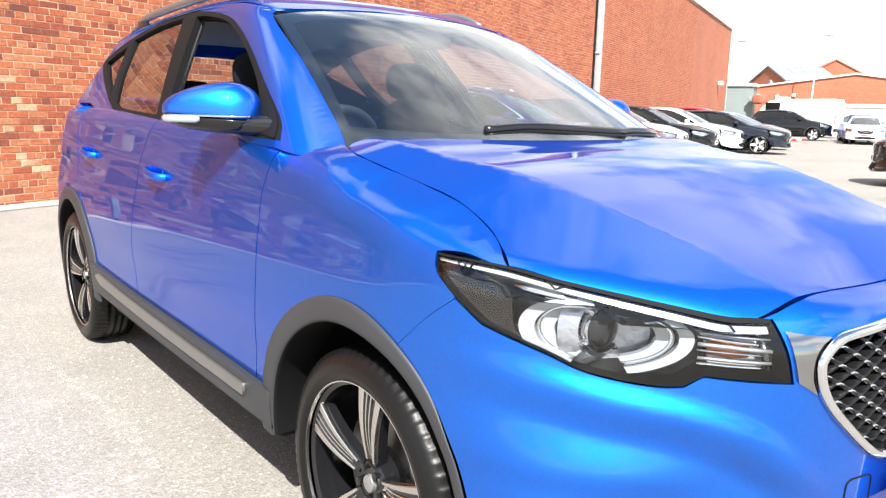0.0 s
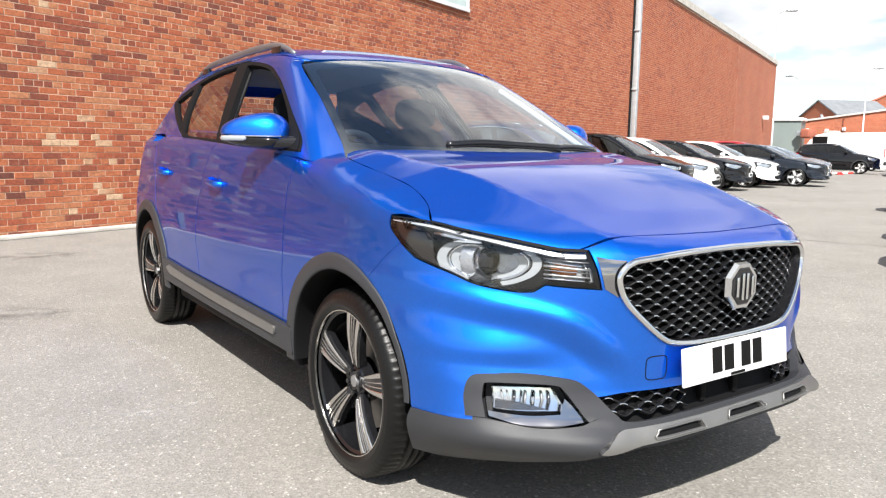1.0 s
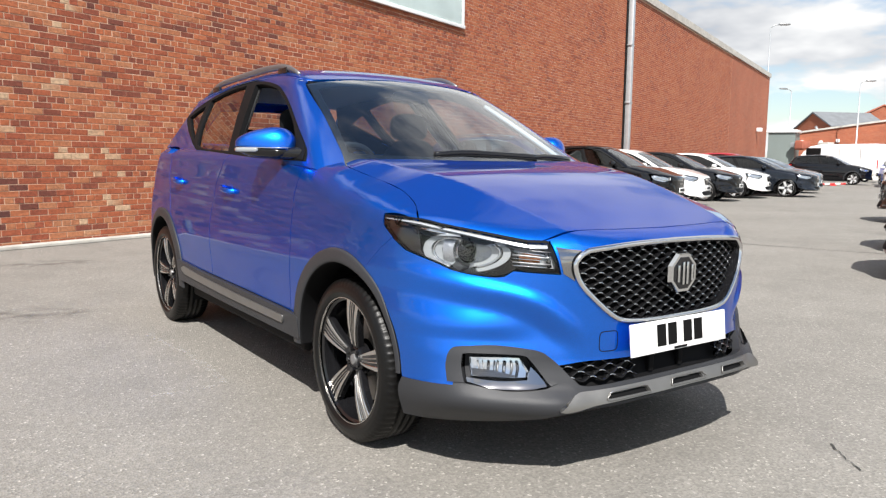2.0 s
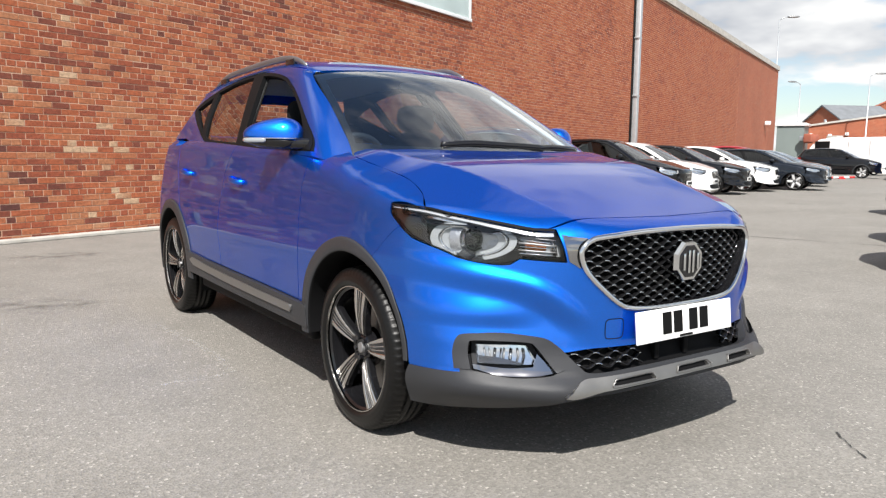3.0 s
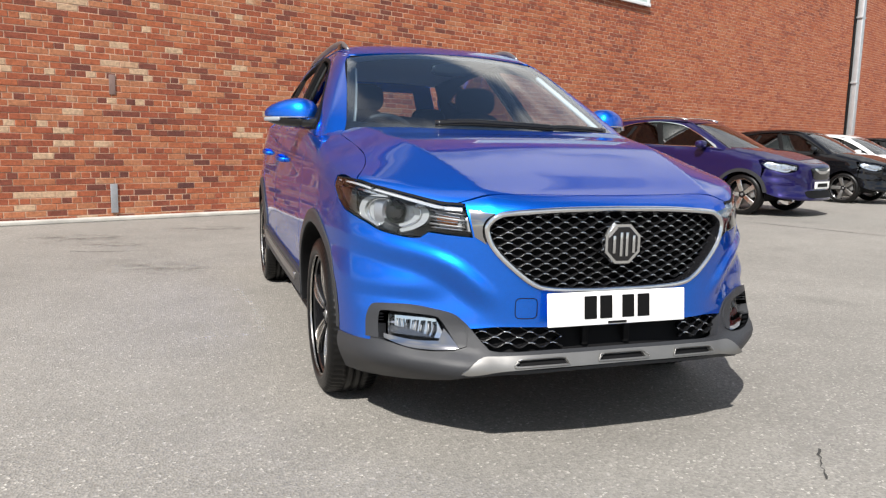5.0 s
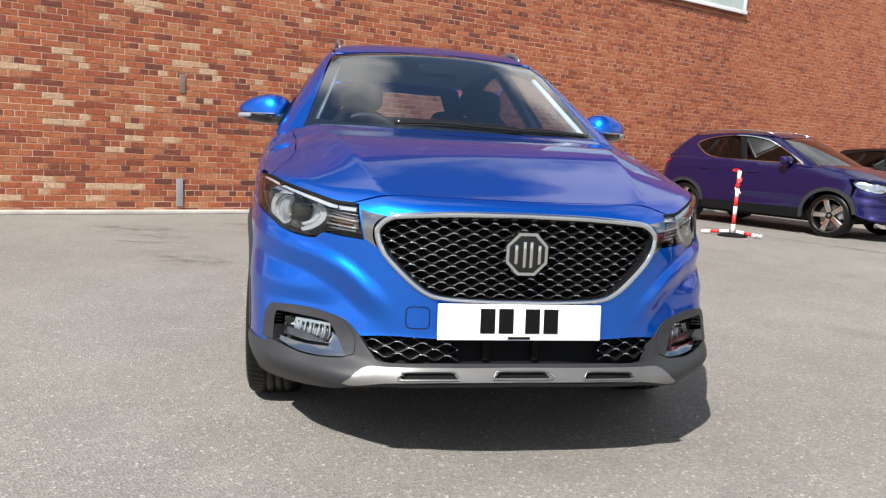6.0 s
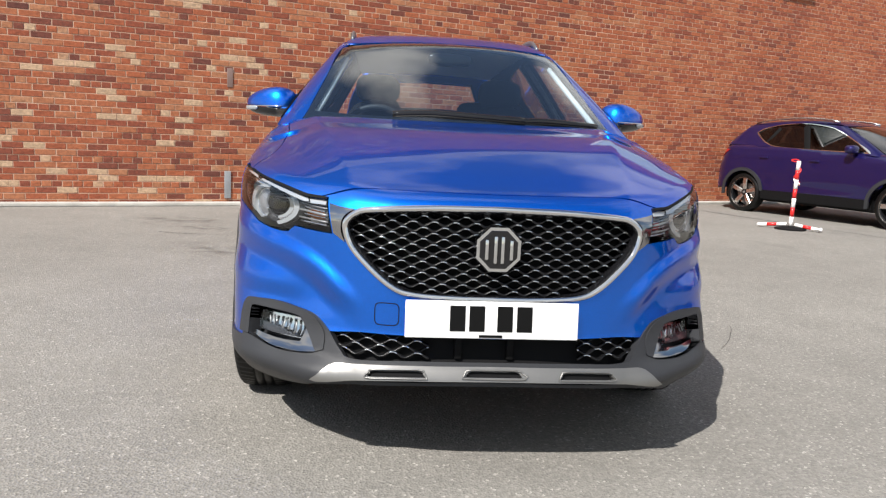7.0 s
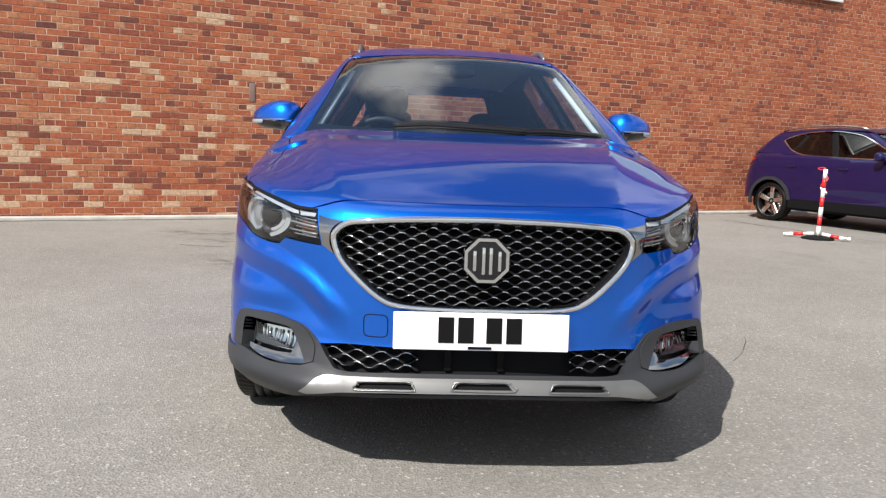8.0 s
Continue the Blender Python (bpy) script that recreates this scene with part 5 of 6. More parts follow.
def wheel(parent, r, w, m, dark=BLACK, bright=ALLOY, double=True, tread=True, spin=0, shapes={}):
    """wheel > tyre, rim, five spokes, hub, brake. Alike wheels share their meshes."""
    top = new("wheel")
    top.parent, top.matrix_basis = parent, m
    rim = r * .765
    key = (r, w, dark.name, bright.name, double)
    fresh = key not in shapes
    if fresh:
        shapes[key] = {}
    got = shapes[key]

    def put(name, make, mat_, turn=0, label=""):
        k = name if isinstance(name, str) else name[1]
        nm = name if isinstance(name, str) else name[0]
        if k not in got:
            data = make()
            if isinstance(data, bmesh.types.BMesh):
                me = bpy.data.meshes.new(nm)
                bmesh.ops.recalc_face_normals(data, faces=data.faces)
                data.to_mesh(me)
                data.free()
                data = me
            got[k] = data
        o = part(nm, got[k], mat_, top, label)
        o.rotation_euler = (radians(turn + spin), 0, 0)
        return o
    f = w / 2
    put("tyre", lambda: tyre_mesh(r, w, 216 if tread else 48, tread), RUBBER)
    put("rim", lambda: lathed("rim", [(f * .80, rim * .985), (f * .74, rim * .945), (f * .3, rim * .93), (-f * .8, rim * .95), (-f * .85, rim)], 64), dark)
    put("rim_lip", lambda: lathed("lip", [(f * .88, rim * .998), (f * .93, rim * .999), (f * .932, rim * .986), (f * .87, rim * .983)], 64), bright)
    put("hub", lambda: lathed("hub", [(f * .2, rim * .25), (f * .52, rim * .22), (f * .60, rim * .17), (f * .58, rim * .10), (f * .58, .001)], 32), dark)
    put("hub_cap", lambda: lathed("cap", [(f * .57, rim * .088), (f * .67, rim * .080), (f * .69, rim * .04), (f * .69, .001)], 24), GREYMET)
    put("brake_disc", lambda: lathed("disc", [(f * .05, rim * .30), (f * .12, rim * .31), (f * .12, rim * .68), (f * .0, rim * .68)], 48), DISC)
    cal = put("brake_caliper", lambda: box(w * .30, rim * .32, rim * .62, (0, rim * .62, 0), .012), GREYMET)
    cal.rotation_euler = (radians(12), 0, 0)
    for i in range(5):
        t = 72 * i
        put(("spoke", "spoke"), lambda: blade(rim * .2, rim * .95, 0, 0, rim * .15 if double else rim * .27, rim * .37 if double else rim * .34, f * .60, f * .76, f * .30), dark if double else bright, t)
        if double:
            for sgn in (-1, 1):
                put(("spoke_face", "face%d" % sgn), lambda: blade(rim * .24, rim * .955, sgn * rim * .056, sgn * rim * .142, rim * .026, rim * .084, f * .66, f * .80, f * .08), bright, t)
                put(("spoke_edge", "edge%d" % sgn), lambda: blade(rim * .30, rim * .95, sgn * rim * .018, sgn * rim * .034, rim * .008, rim * .018, f * .655, f * .80, f * .08), bright, t)
        put(("wheel_nut", "nut"), lambda: lathed("nut", [(f * .62, .0095), (f * .69, .0095), (f * .70, .001)], 8), dark, t + 36).delta_location = (0, -math.sin(radians(t + 36 + spin)) * rim * .165, math.cos(radians(t + 36 + spin)) * rim * .165)
    return top


for s in (-1, 1):
    for y in AXLES:
        wheel(car, WHEEL_R, .215, pose(s * .768, y, WHEEL_R - .002, 0, 0, 0 if s > 0 else 180), spin=-6 if y < 2 else 14)


# ---- mirrors, wipers, cabin ----
def shell(sx, sy, sz, lo, hi, power=2.6, nu=36, nv=20, shape=None):
    """Part of a rounded block between two heights (-1..1), hollow, for housings and cushions."""
    verts, faces = [], []
    pw = lambda v: math.copysign(abs(v) ** (2 / power), v)
    for j in range(nv + 1):
        b = math.asin(lo) + (math.asin(hi) - math.asin(lo)) * j / nv
        for i in range(nu):
            a = 2 * math.pi * i / nu
            p = (sx * pw(math.cos(a)) * pw(math.cos(b)), sy * pw(math.sin(a)) * pw(math.cos(b)), sz * pw(math.sin(b)))
            verts.append(shape(*p) if shape else p)
    for j in range(nv):
        faces += [(j * nu + i, j * nu + (i + 1) % nu, (j + 1) * nu + (i + 1) % nu, (j + 1) * nu + i) for i in range(nu)]
    for ring, flip in ((0, True), (nv, False)):
        loop = [ring * nu + i for i in range(nu)]
        faces.append(tuple(loop[::-1] if flip else loop))
    bm = bmesh.new()
    bm.from_mesh(mesh_of("shell", verts, faces))
    bmesh.ops.remove_doubles(bm, verts=bm.verts, dist=1e-4)
    return bm


def door_mirror(s):
    top = new("door_mirror")
    top.parent = car
    top.matrix_basis = Matrix.Translation((s * .885, 1.628, 1.150)) @ Matrix.Rotation(radians(34 * s), 4, "Z") @ Matrix.Diagonal((s, 1, 1, 1))
    taper = lambda x, y, z: (x, y * (1 - .25 * x / .135) + (.012 if y > 0 else 0), z * (1 - (.36 if z > 0 else .1) * x / .135) + .006 * x / .135)
    part("cap", shell(.138, .075, .080, -.10, 1, 2.35, shape=taper), BLUE, top)
    part("lower_shell", shell(.137, .074, .056, -1, -.16, 2.8, shape=taper), BLACK, top)
    part("chrome_line", tube([(-.12 + .012 * i, -.0755 * (1 - abs((-.12 + .012 * i) / .138) ** 2.7) ** (1 / 2.7) * (1 - .25 * (-.12 + .012 * i) / .135) - .001, -.0095) for i in range(21)], .0026, 6), CHROME, top)
    lamp = [(.02 + .0115 * i, -.0745 * max(1 - abs((.02 + .0115 * i) / .138) ** 2.7, .02) ** (1 / 2.7) * (1 - .25 * (.02 + .0115 * i) / .135) - .001, -.018) for i in range(11)]
    part("turn_signal", tube(lamp, [.006] + [.011] * 9 + [.006], 8, flat=(.45, 1)), LIGHTGUIDE, top, "clear side indicator")
    part("glass", box(.20, .004, .105, (0, .078, .005), .0015), CHROME, top)
    foot = [(-.06, -.01, -.030), (-.12, -.025, -.032), (-.16, -.04, -.034), (-.215, -.055, -.036)]
    part("arm", tube([tuple(v) for v in spline(foot, .02)], [.040] * len(spline(foot, .02)), 10, flat=(1.25, .72)), BLACK, top)
    patch("mirror_sail", car, MATT, skin_up, "side", [[(1.40, 1.085), (1.44, 1.135), (1.60, 1.225)], [(1.60, 1.225), (1.56, 1.10)], [(1.56, 1.10), (1.40, 1.085)]], grid=.03, side=s, off=.006, edge=.01)


for s in (-1, 1):
    door_mirror(s)
for pts in ([(-.30, 1.122, 1.118), (-.15, 1.108, 1.128), (.0, 1.09, 1.124), (.27, 1.095, 1.114)], [(.25, 1.10, 1.110), (.36, 1.13, 1.116), (.5, 1.17, 1.112), (.63, 1.23, 1.106)]):
    part("wiper", tube([tuple(v) for v in spline(pts, .03)], .0145, 8, flat=(.7, 1.0)), BLACK, car)
    part("wiper_blade", tube([(x, y - .012, z - .012) for x, y, z in spline(pts, .03)], .006, 6), RUBBER, car)

# dashboard, wheel, seats
prof = [(1.18, 1.005), (1.35, 1.032), (1.58, 1.050), (1.72, 1.035), (1.78, .98), (1.76, .86), (1.70, .70), (1.72, .55)]
verts, faces = [], []
for x in np.linspace(-.66, .66, 23):
    hump = .035 * math.exp(-((x + .37) / .15) ** 4)
    for k, (y, z) in enumerate(prof):
        verts.append((x, y + (.0 if k else .10 * x * x), z + (hump if k in (2, 3) else 0)))
n = len(prof)
for i in range(22):
    faces += [(i * n + k, i * n + k + 1, (i + 1) * n + k + 1, (i + 1) * n + k) for k in range(n - 1)]
part("dashboard", mesh_of("dashboard", verts, faces), TRIM, car)
part("instrument_cowl", shell(.20, .16, .05, 0, 1, 2.4), COWLSHEEN, car).location = (-.37, 1.66, 1.045)
ring = [(-.37 + .182 * math.cos(a), 1.86 - .08 * math.sin(a), 1.005 + .163 * math.sin(a)) for a in np.linspace(0, 2 * math.pi, 40, endpoint=False)]
steer = part("steering_wheel", tube(ring, .0155, 10, True), TRIM, car, "black steering wheel")
part("airbag", shell(.085, .035, .065, -1, 1, 3), TRIM, steer).location = (-.37, 1.835, .99)
for a in (0, 180, 270):
    part("spoke", tube([(-.37, 1.85, 1.0), (-.37 + .175 * math.cos(radians(a)), 1.86 - .08 * math.sin(radians(a)), 1.005 + .155 * math.sin(radians(a)))], .018, 8, flat=(.5, 1)), SILVER, steer)
part("rear_view_mirror", shell(.115, .018, .034, -1, 1, 3), BLACK, car).location = (0, 1.80, 1.425)


def seat(x, y, w, front):
    top = new("front_seat" if front else "rear_seat")
    top.parent, top.matrix_basis = car, pose(x, y, 0)
    part("cushion", shell(w / 2, .25, .09, -1, 1, 3.5), CLOTH, top).location = (0, -.22, .60)
    back_ = part("backrest", shell(w / 2, .07, .33, -1, 1, 3.2, shape=lambda a, b, c: (a * (1 - .22 * max(c, 0) / .33), b + (.03 if abs(a) > w * .36 else 0), c)), CLOTH, top)
    back_.matrix_basis = pose(0, .10, .90, -13)
    for o in ((0,) if front else (-w * .27, w * .27)):
        part("headrest", shell(.13, .05, .085, -1, 1, 3), CLOTH, top).location = (o, .19, 1.295 if front else 1.20)
        for d in (-.045, .045):
            part("headrest_post", tube([(o + d, .165, 1.15), (o + d, .185, 1.25)], .006, 6), CHROME, top)


seat(-.365, 2.20, .50, True)
seat(.365, 2.20, .50, True)
seat(0, 3.10, 1.24, False)
part("headlining", mesh_of("lining", [(x, y, float(roof_y(y)) - .045 - .08 * x * x) for y in np.linspace(1.95, 3.72, 12) for x in np.linspace(-.56, .56, 9)],
     [(r * 9 + c, r * 9 + c + 1, r * 9 + c + 10, r * 9 + c + 9) for r in range(11) for c in range(8)]), PALE, car)
for s in (-1, 1):
    post = [on_skin(skin_up, "front", x - .018, z, -.03) for x, z in ((.69, 1.10), (.645, 1.20), (.60, 1.32), (.56, 1.43))]
    part("pillar_trim", tube([(s * p.x, p.y, p.z) for p in post], .021, 8, flat=(1, .7)), PALE, car)
    part("door_lining", box(.05, 2.0, .55, (s * .745, 2.35, .82), .02), TRIM, car)
part("cabin_floor", box(1.50, 2.7, .10, (0, 2.5, .40), .02), MATT, car)
part("parcel_shelf", box(1.1, .62, .02, (0, 3.60, 1.06), .005), TRIM, car)
part("underbody", box(1.04, 3.7, .22, (0, 2.15, .33), .03), MATT, car)
for s in (-1, 1):
    part("underbody_side", box(.32, 1.66, .2, (s * .66, 2.2, .34), .02), MATT, car)
part("engine_bay", box(1.0, .8, .45, (0, .68, .56), .03), MATT, car)


# ---- parked cars ----
SHAPED, PANELS = {}, []


def parked_car(name, m, label, paint, size=(1, 1, 1), clad=False, rails=False, glass_=DARKGLASS, bright=WHEELSILVER, group="parked cars", grille=True):
    """A car from the same family of curves, with its own proportions, lamps, wheels and trim."""
    top = thing(name, m, label, "car", group)
    body = top

    def P(nm, mat_, skin, plane, segs, parent=None, **k):
        """A panel; cars that share an outline share the shaped mesh."""
        key = (nm, k.get("side", 1), grille if "grille" in nm else 0, clad if nm == "side_panel" else rails if nm in ("side_frame", "window_frame", "side_glass") else 0, sum(1 for q in PANELS if q[0] == nm and q[4] is top and q[1] == k.get("side", 1)) if nm == "arch_trim" else 0)
        if key not in SHAPED:
            ob = patch(nm, parent or body, mat_, skin, plane, segs, **{"grid": .075, "edge": .012, **k})
            SHAPED[key] = ob.data
        else:
            me = SHAPED[key].copy()
            me.materials.clear()
            ob = part(nm, me, mat_, parent or body)
        PANELS.append((nm, k.get("side", 1), 0, 0, top))
        return ob
    dlo = DLO if not rails else [DLO[0][:8] + [(3.08, 1.510), (3.36, 1.445), (3.47, 1.385)], [(3.47, 1.385), (3.47, 1.36), (3.34, 1.265), (3.20, 1.19), (2.947, 1.130), (2.262, 1.104), (1.375, 1.082)]]
    rear = [(3.08, 1.498), (3.34, 1.434), (3.44, 1.382)] if rails else [(3.17, 1.494), (3.64, 1.390)]
    rear_low = [(3.44, 1.366), (3.32, 1.273), (3.17, 1.195)] if rails else [(3.48, 1.278), (3.13, 1.172)]
    arch = lambda i, lo, hi: [("s", ARCH_Y[i] + .375 * math.cos(radians(d)), .33 + .375 * math.sin(radians(d))) for d in np.linspace(lo, hi, 9)]
    lowz = .40 if clad else .25
    P("bonnet", paint, skin_low, "top", [HOOD_FRONT, HOOD_LAMP, HOOD_SIDE, HOOD_BACK], sym=True)
    P("bumper", paint, skin_low, "wrap", [[("t", 0, .107), ("t", .40, .138), ("t", .535, .174)], [("t", .535, .174), ("f", .57, .745), ("f", .70, .70), ("s", .54, .77)], [("s", .54, .77), ("s", .60, .56)],
                                         arch(0, 142, 170), [("s", .51, .38), ("f", .76, .30), ("f", .4, .27), ("f", 0, .27)]], sym=True, grid=.05)
    P("grille", BLACK, skin_low, "front", [[("f", 0, .80), ("f", .30, .79), ("f", .36, .77)], [("f", .36, .77), ("f", .26, .62), ("f", 0, .60)]] if grille else [[("f", 0, .70), ("f", .25, .69)], [("f", .25, .69), ("f", .2, .64), ("f", 0, .63)]], sym=True, off=.006, edge=.01)
    P("grille_trim", CHROME, skin_low, "front", [[("f", 0, .735), ("f", .12, .745), ("f", .25, .785)], [("f", .25, .785), ("f", .27, .76), ("f", .12, .70), ("f", 0, .69)]] if grille else [[("f", 0, .672), ("f", .2, .672)], [("f", .2, .672), ("f", .2, .655), ("f", 0, .655)]], sym=True, off=.014, edge=.01, grid=.03)
    P("intake", MATT, skin_low, "front", [[("f", 0, .43), ("f", .35, .43), ("f", .45, .40)], [("f", .45, .40), ("f", .40, .32), ("f", 0, .31)]], sym=True, off=.004, edge=.006)
    plate_ = part("number_plate", box(.52, .012, .111, (0, .012, .515), .003), PLATE, body)
    part("plate_bar", box(.36, .003, .06, (0, .0045, .515)), INK, plate_)
    P("windscreen", SCREEN, skin_up, "front", [[("f", 0, 1.516), ("f", .3, 1.503), ("f", .553, 1.468)], SCREEN_SIDE, [("f", .705, 1.06), ("f", 0, 1.06)]], sym=True, edge=0)
    P("roof", paint, skin_up, "top", [ROOF_FRONT, ROOF_SIDE, [("t", .52, 3.68), ("t", 0, 3.78)]], sym=True)
    P("tail", paint, skin_low, "back", [[("b", 0, 1.15), ("b", .68, 1.12)], [("b", .68, 1.12), ("b", .70, .36)], [("b", .70, .36), ("b", 0, .36)]], sym=True)
    P("tailgate", paint, skin_up, "back", [[("b", 0, 1.53), ("b", .48, 1.49)], [("b", .48, 1.49), ("b", .62, 1.13)], [("b", .62, 1.13), ("b", 0, 1.13)]], holes=[[[("b", 0, 1.45), ("b", .36, 1.44)], [("b", .36, 1.44), ("b", .48, 1.20)], [("b", .48, 1.20), ("b", 0, 1.19)]]], sym=True)
    P("rear_window", glass_, skin_up, "back", [[("b", 0, 1.46), ("b", .37, 1.45)], [("b", .37, 1.45), ("b", .49, 1.19)], [("b", .49, 1.19), ("b", 0, 1.18)]], sym=True, off=-.004, edge=0)
    part("cabin_floor", box(1.5, 3.2, .3, (0, 2.3, .36), .03), MATT, body)
    part("engine_bay", box(1.2, 1.0, .40, (0, .78, .52), .03), MATT, body)
    part("dashboard", box(1.3, .5, .12, (0, 1.45, .98), .03), TRIM, body)
    for x in (-.36, .36):
        part("front_seat", shell(.24, .09, .40, -1, 1, 3, 16, 8), CLOTH, body).location = (x, 2.35, .95)
    part("rear_seat", shell(.60, .10, .34, -1, 1, 3, 16, 8), CLOTH, body).location = (0, 3.2, .90)
    for s in (-1, 1):
        P("side_panel", paint, skin_low, "side", [
            [("t", .790, .505), ("t", .768, .547), ("t", .735, .624), ("t", .716, .735), ("t", .721, .97), ("t", .731, 1.13)], [("t", .72, 1.32), ("s", 1.37, 1.07), (1.9, 1.092), (2.35, 1.112), (2.9, 1.135), (3.4, 1.152), (4.05, 1.14)],
            [(4.05, 1.14), (4.08, .7), (4.05, .40)], arch(1, 5, 175), [(3.11, lowz), (2.2, lowz), (1.29, lowz)], arch(0, 5, 140), [("s", .605, .56), ("s", .593, .77), ("s", .660, .900)], [("s", .660, .906), ("s", .60, .909), ("t", .790, .505)]], side=s)
        P("side_frame", paint, skin_up, "side", [
            [("f", .707, 1.055), ("f", .612, 1.31), ("f", .556, 1.470)], [("t", .539, 1.965), ("t", .553, 2.6), ("t", .548, 3.2), ("t", .523, 3.68)], [("s", 3.85, 1.35), ("s", 3.97, 1.16)],
            [(3.97, 1.16), (3.4, 1.145), (2.35, 1.10), (1.37, 1.062)], [(1.37, 1.062), (1.27, 1.05)]], holes=[dlo], side=s)
        P("window_frame", CHROME if rails else MATT, skin_up, "side", dlo, holes=[[[(1.43, 1.100), (1.65, 1.236), (2.0, 1.409), (2.18, 1.470), (2.5, 1.516), (2.75, 1.523)] + rear, rear[-1:] + rear_low + [(2.93, 1.140), (2.27, 1.115), (1.43, 1.100)]]], side=s, off=.004, grid=.05)
        P("side_glass", glass_, skin_up, "side", dlo, side=s, off=-.012, edge=0)
        part("centre_post", box(.02, .10, .50, (s * .68, 2.50, 1.29), .004, turn=(-24, s * -27, 0)), MATT, body)
        part("rear_post", box(.02, .07, .34, (s * .655, 3.14, 1.31), .004, turn=(24, s * -27, 0)), MATT, body)
        lamp = P("headlight", CLEAR, skin_low, "wrap", [[("t", .540, .173), ("t", .633, .262), ("t", .744, .413), ("t", .792, .512)], [("s", .58, .90), ("s", .60, .84), ("s", .54, .775)], [("s", .54, .772), ("f", .70, .705), ("f", .57, .75)], [("f", .57, .75), ("t", .540, .173)]], side=s, grid=.04, off=.004)
        P("reflector", SPARKLE, skin_low, "wrap", [[("t", .555, .19), ("t", .633, .27), ("t", .744, .42), ("t", .785, .52)], [("s", .58, .84), ("s", .52, .775)], [("s", .52, .775), ("f", .70, .715), ("f", .58, .755)], [("f", .58, .755), ("t", .555, .19)]], parent=lamp, side=s, grid=.05, off=-.03, edge=-.03)
        P("tail_lamp", REDLENS, skin_low, "side", [[(3.86, 1.06), (4.12, 1.07)], [(4.12, 1.07), (4.12, .90)], [(4.12, .90), (4.02, .97), (3.86, 1.06)]], side=s, grid=.04, off=.012)
        part("door_mirror", shell(.11, .075, .065, -1, 1, 2.8, 20, 10), paint, body).location = (s * .91, 1.60, 1.14)
        part("mirror_arm", box(.12, .05, .03, (s * .80, 1.58, 1.10), .01), MATT, body)
        for y in (2.20, 3.12):
            q = lift(skin_low, "side", [(y, .93)])[0]
            part("door_handle", box(.03, .16, .025, (s * (q[0] + .008), y, .93 + .02 * (y - 2.2)), .008), paint, body)
        if clad:
            # matt black, not grey plastic: the tucked-under sill's shade put into its colour
            P("sill", MATT, skin_low, "side", [[(1.29, .405), (2.2, .41), (3.11, .405)], [(3.11, .405), (3.10, .26)], [(3.10, .26), (1.28, .26)], [(1.28, .26), (1.29, .405)]], side=s, off=.015)
            for i in (0, 1):
                P("arch_trim", PLASTIC, skin_low, "side", [arch(i, -8, 172), [("s", ARCH_Y[i] + .43 * math.cos(radians(d)), .33 + .43 * math.sin(radians(d))) for d in np.linspace(172, -8, 9)]], side=s, off=.02, edge=.03, grid=.05)
        if rails:
            part("roof_rail", tube([(s * .515, y, float(roof_y(y)) - .02 + .035 * math.sin(math.pi * k / 12) ** .4) for k, y in enumerate(np.linspace(2.1, 3.6, 13))], .016, 8), ALLOY, body)
        for i in (0, 1):
            bm = lathed("liner", [(.04, .372), (.30, .372), (.30, .28)], 32)
            bmesh.ops.delete(bm, geom=[v for v in bm.verts if v.co.z < -.14], context="VERTS")
            bm.transform(Matrix.Translation((s * .84, ARCH_Y[i], .33)) @ Matrix.Diagonal((-s, 1, 1, 1)))
            part("wheel_well", bm, MATT, body)
    for o in top.children:
        o.scale, o.location = size, [a * b for a, b in zip(o.location, size)]
    r = .325 if clad else .305
    for s in (-1, 1):
        for y in AXLES:
            wheel(top, r, .205, pose(s * .765 * size[0], y * size[1], r, 0, 0, 0 if s > 0 else 180), double=False, bright=bright, tread=False, spin=20 * y)
    return top


ROW = math.degrees(math.atan(0.42))


def stand(x, y, size, turn=ROW):
    """The pose at which a car's driver-side front wheel stands at (x, y)."""
    m = Matrix.Rotation(radians(turn), 4, "Z")
    return Matrix.Translation(Vector((x, y, 0)) - m @ Vector((-.85 * size[0], AXLES[0] * size[1], 0))) @ m


def nose_at(x, y, turn):
    return Matrix.Translation((x, y, 0)) @ Matrix.Rotation(radians(turn), 4, "Z")


PURPLE = car_paint("dark_violet_paint", (0.010, 0.0065, 0.068), metal=0.5, spec=0.2)
BLACKPAINT = car_paint("black_paint", (0.003, 0.003, 0.004), metal=0.0, rough=0.6, spec=0.05)
WHITEPAINT = car_paint("white_car_paint", (0.78, 0.78, 0.77), flake=0.02, metal=0.0)
REDPAINT = car_paint("red_car_paint", (0.42, 0.01, 0.02), metal=0.3)
NAVY = car_paint("blue_black_paint", (0.006, 0.009, 0.015), metal=0.3, spec=0.1)
STEELBLUE = car_paint("silver_blue_paint", (0.22, 0.28, 0.34), metal=0.7)
MAROON = car_paint("dark_red_paint", (0.09, 0.004, 0.008), metal=0.4)
BROWN = car_paint("dark_brown_paint", (0.012, 0.010, 0.009), metal=0.3, spec=0.1)
Z = (1.0, 1.016, .975)
parked_car("parked_suv", stand(6.93, 7.62, Z), "dark violet crossover with silver roof rails, parked by the wall", PURPLE, Z, clad=True, rails=True, bright=ALLOY)
Z = (.93, .87, .93)
parked_car("parked_hatchback", stand(11.1, 9.6, Z), "small black hatchback with a round nose, parked by the wall", BLACKPAINT, Z, grille=False, bright=SILVER)
Z = (.94, .90, .90)
parked_car("parked_hatchback", stand(13.3, 10.5, Z), "small white hatchback parked nose out by the wall", WHITEPAINT, Z)
Z = (.98, .97, .89)
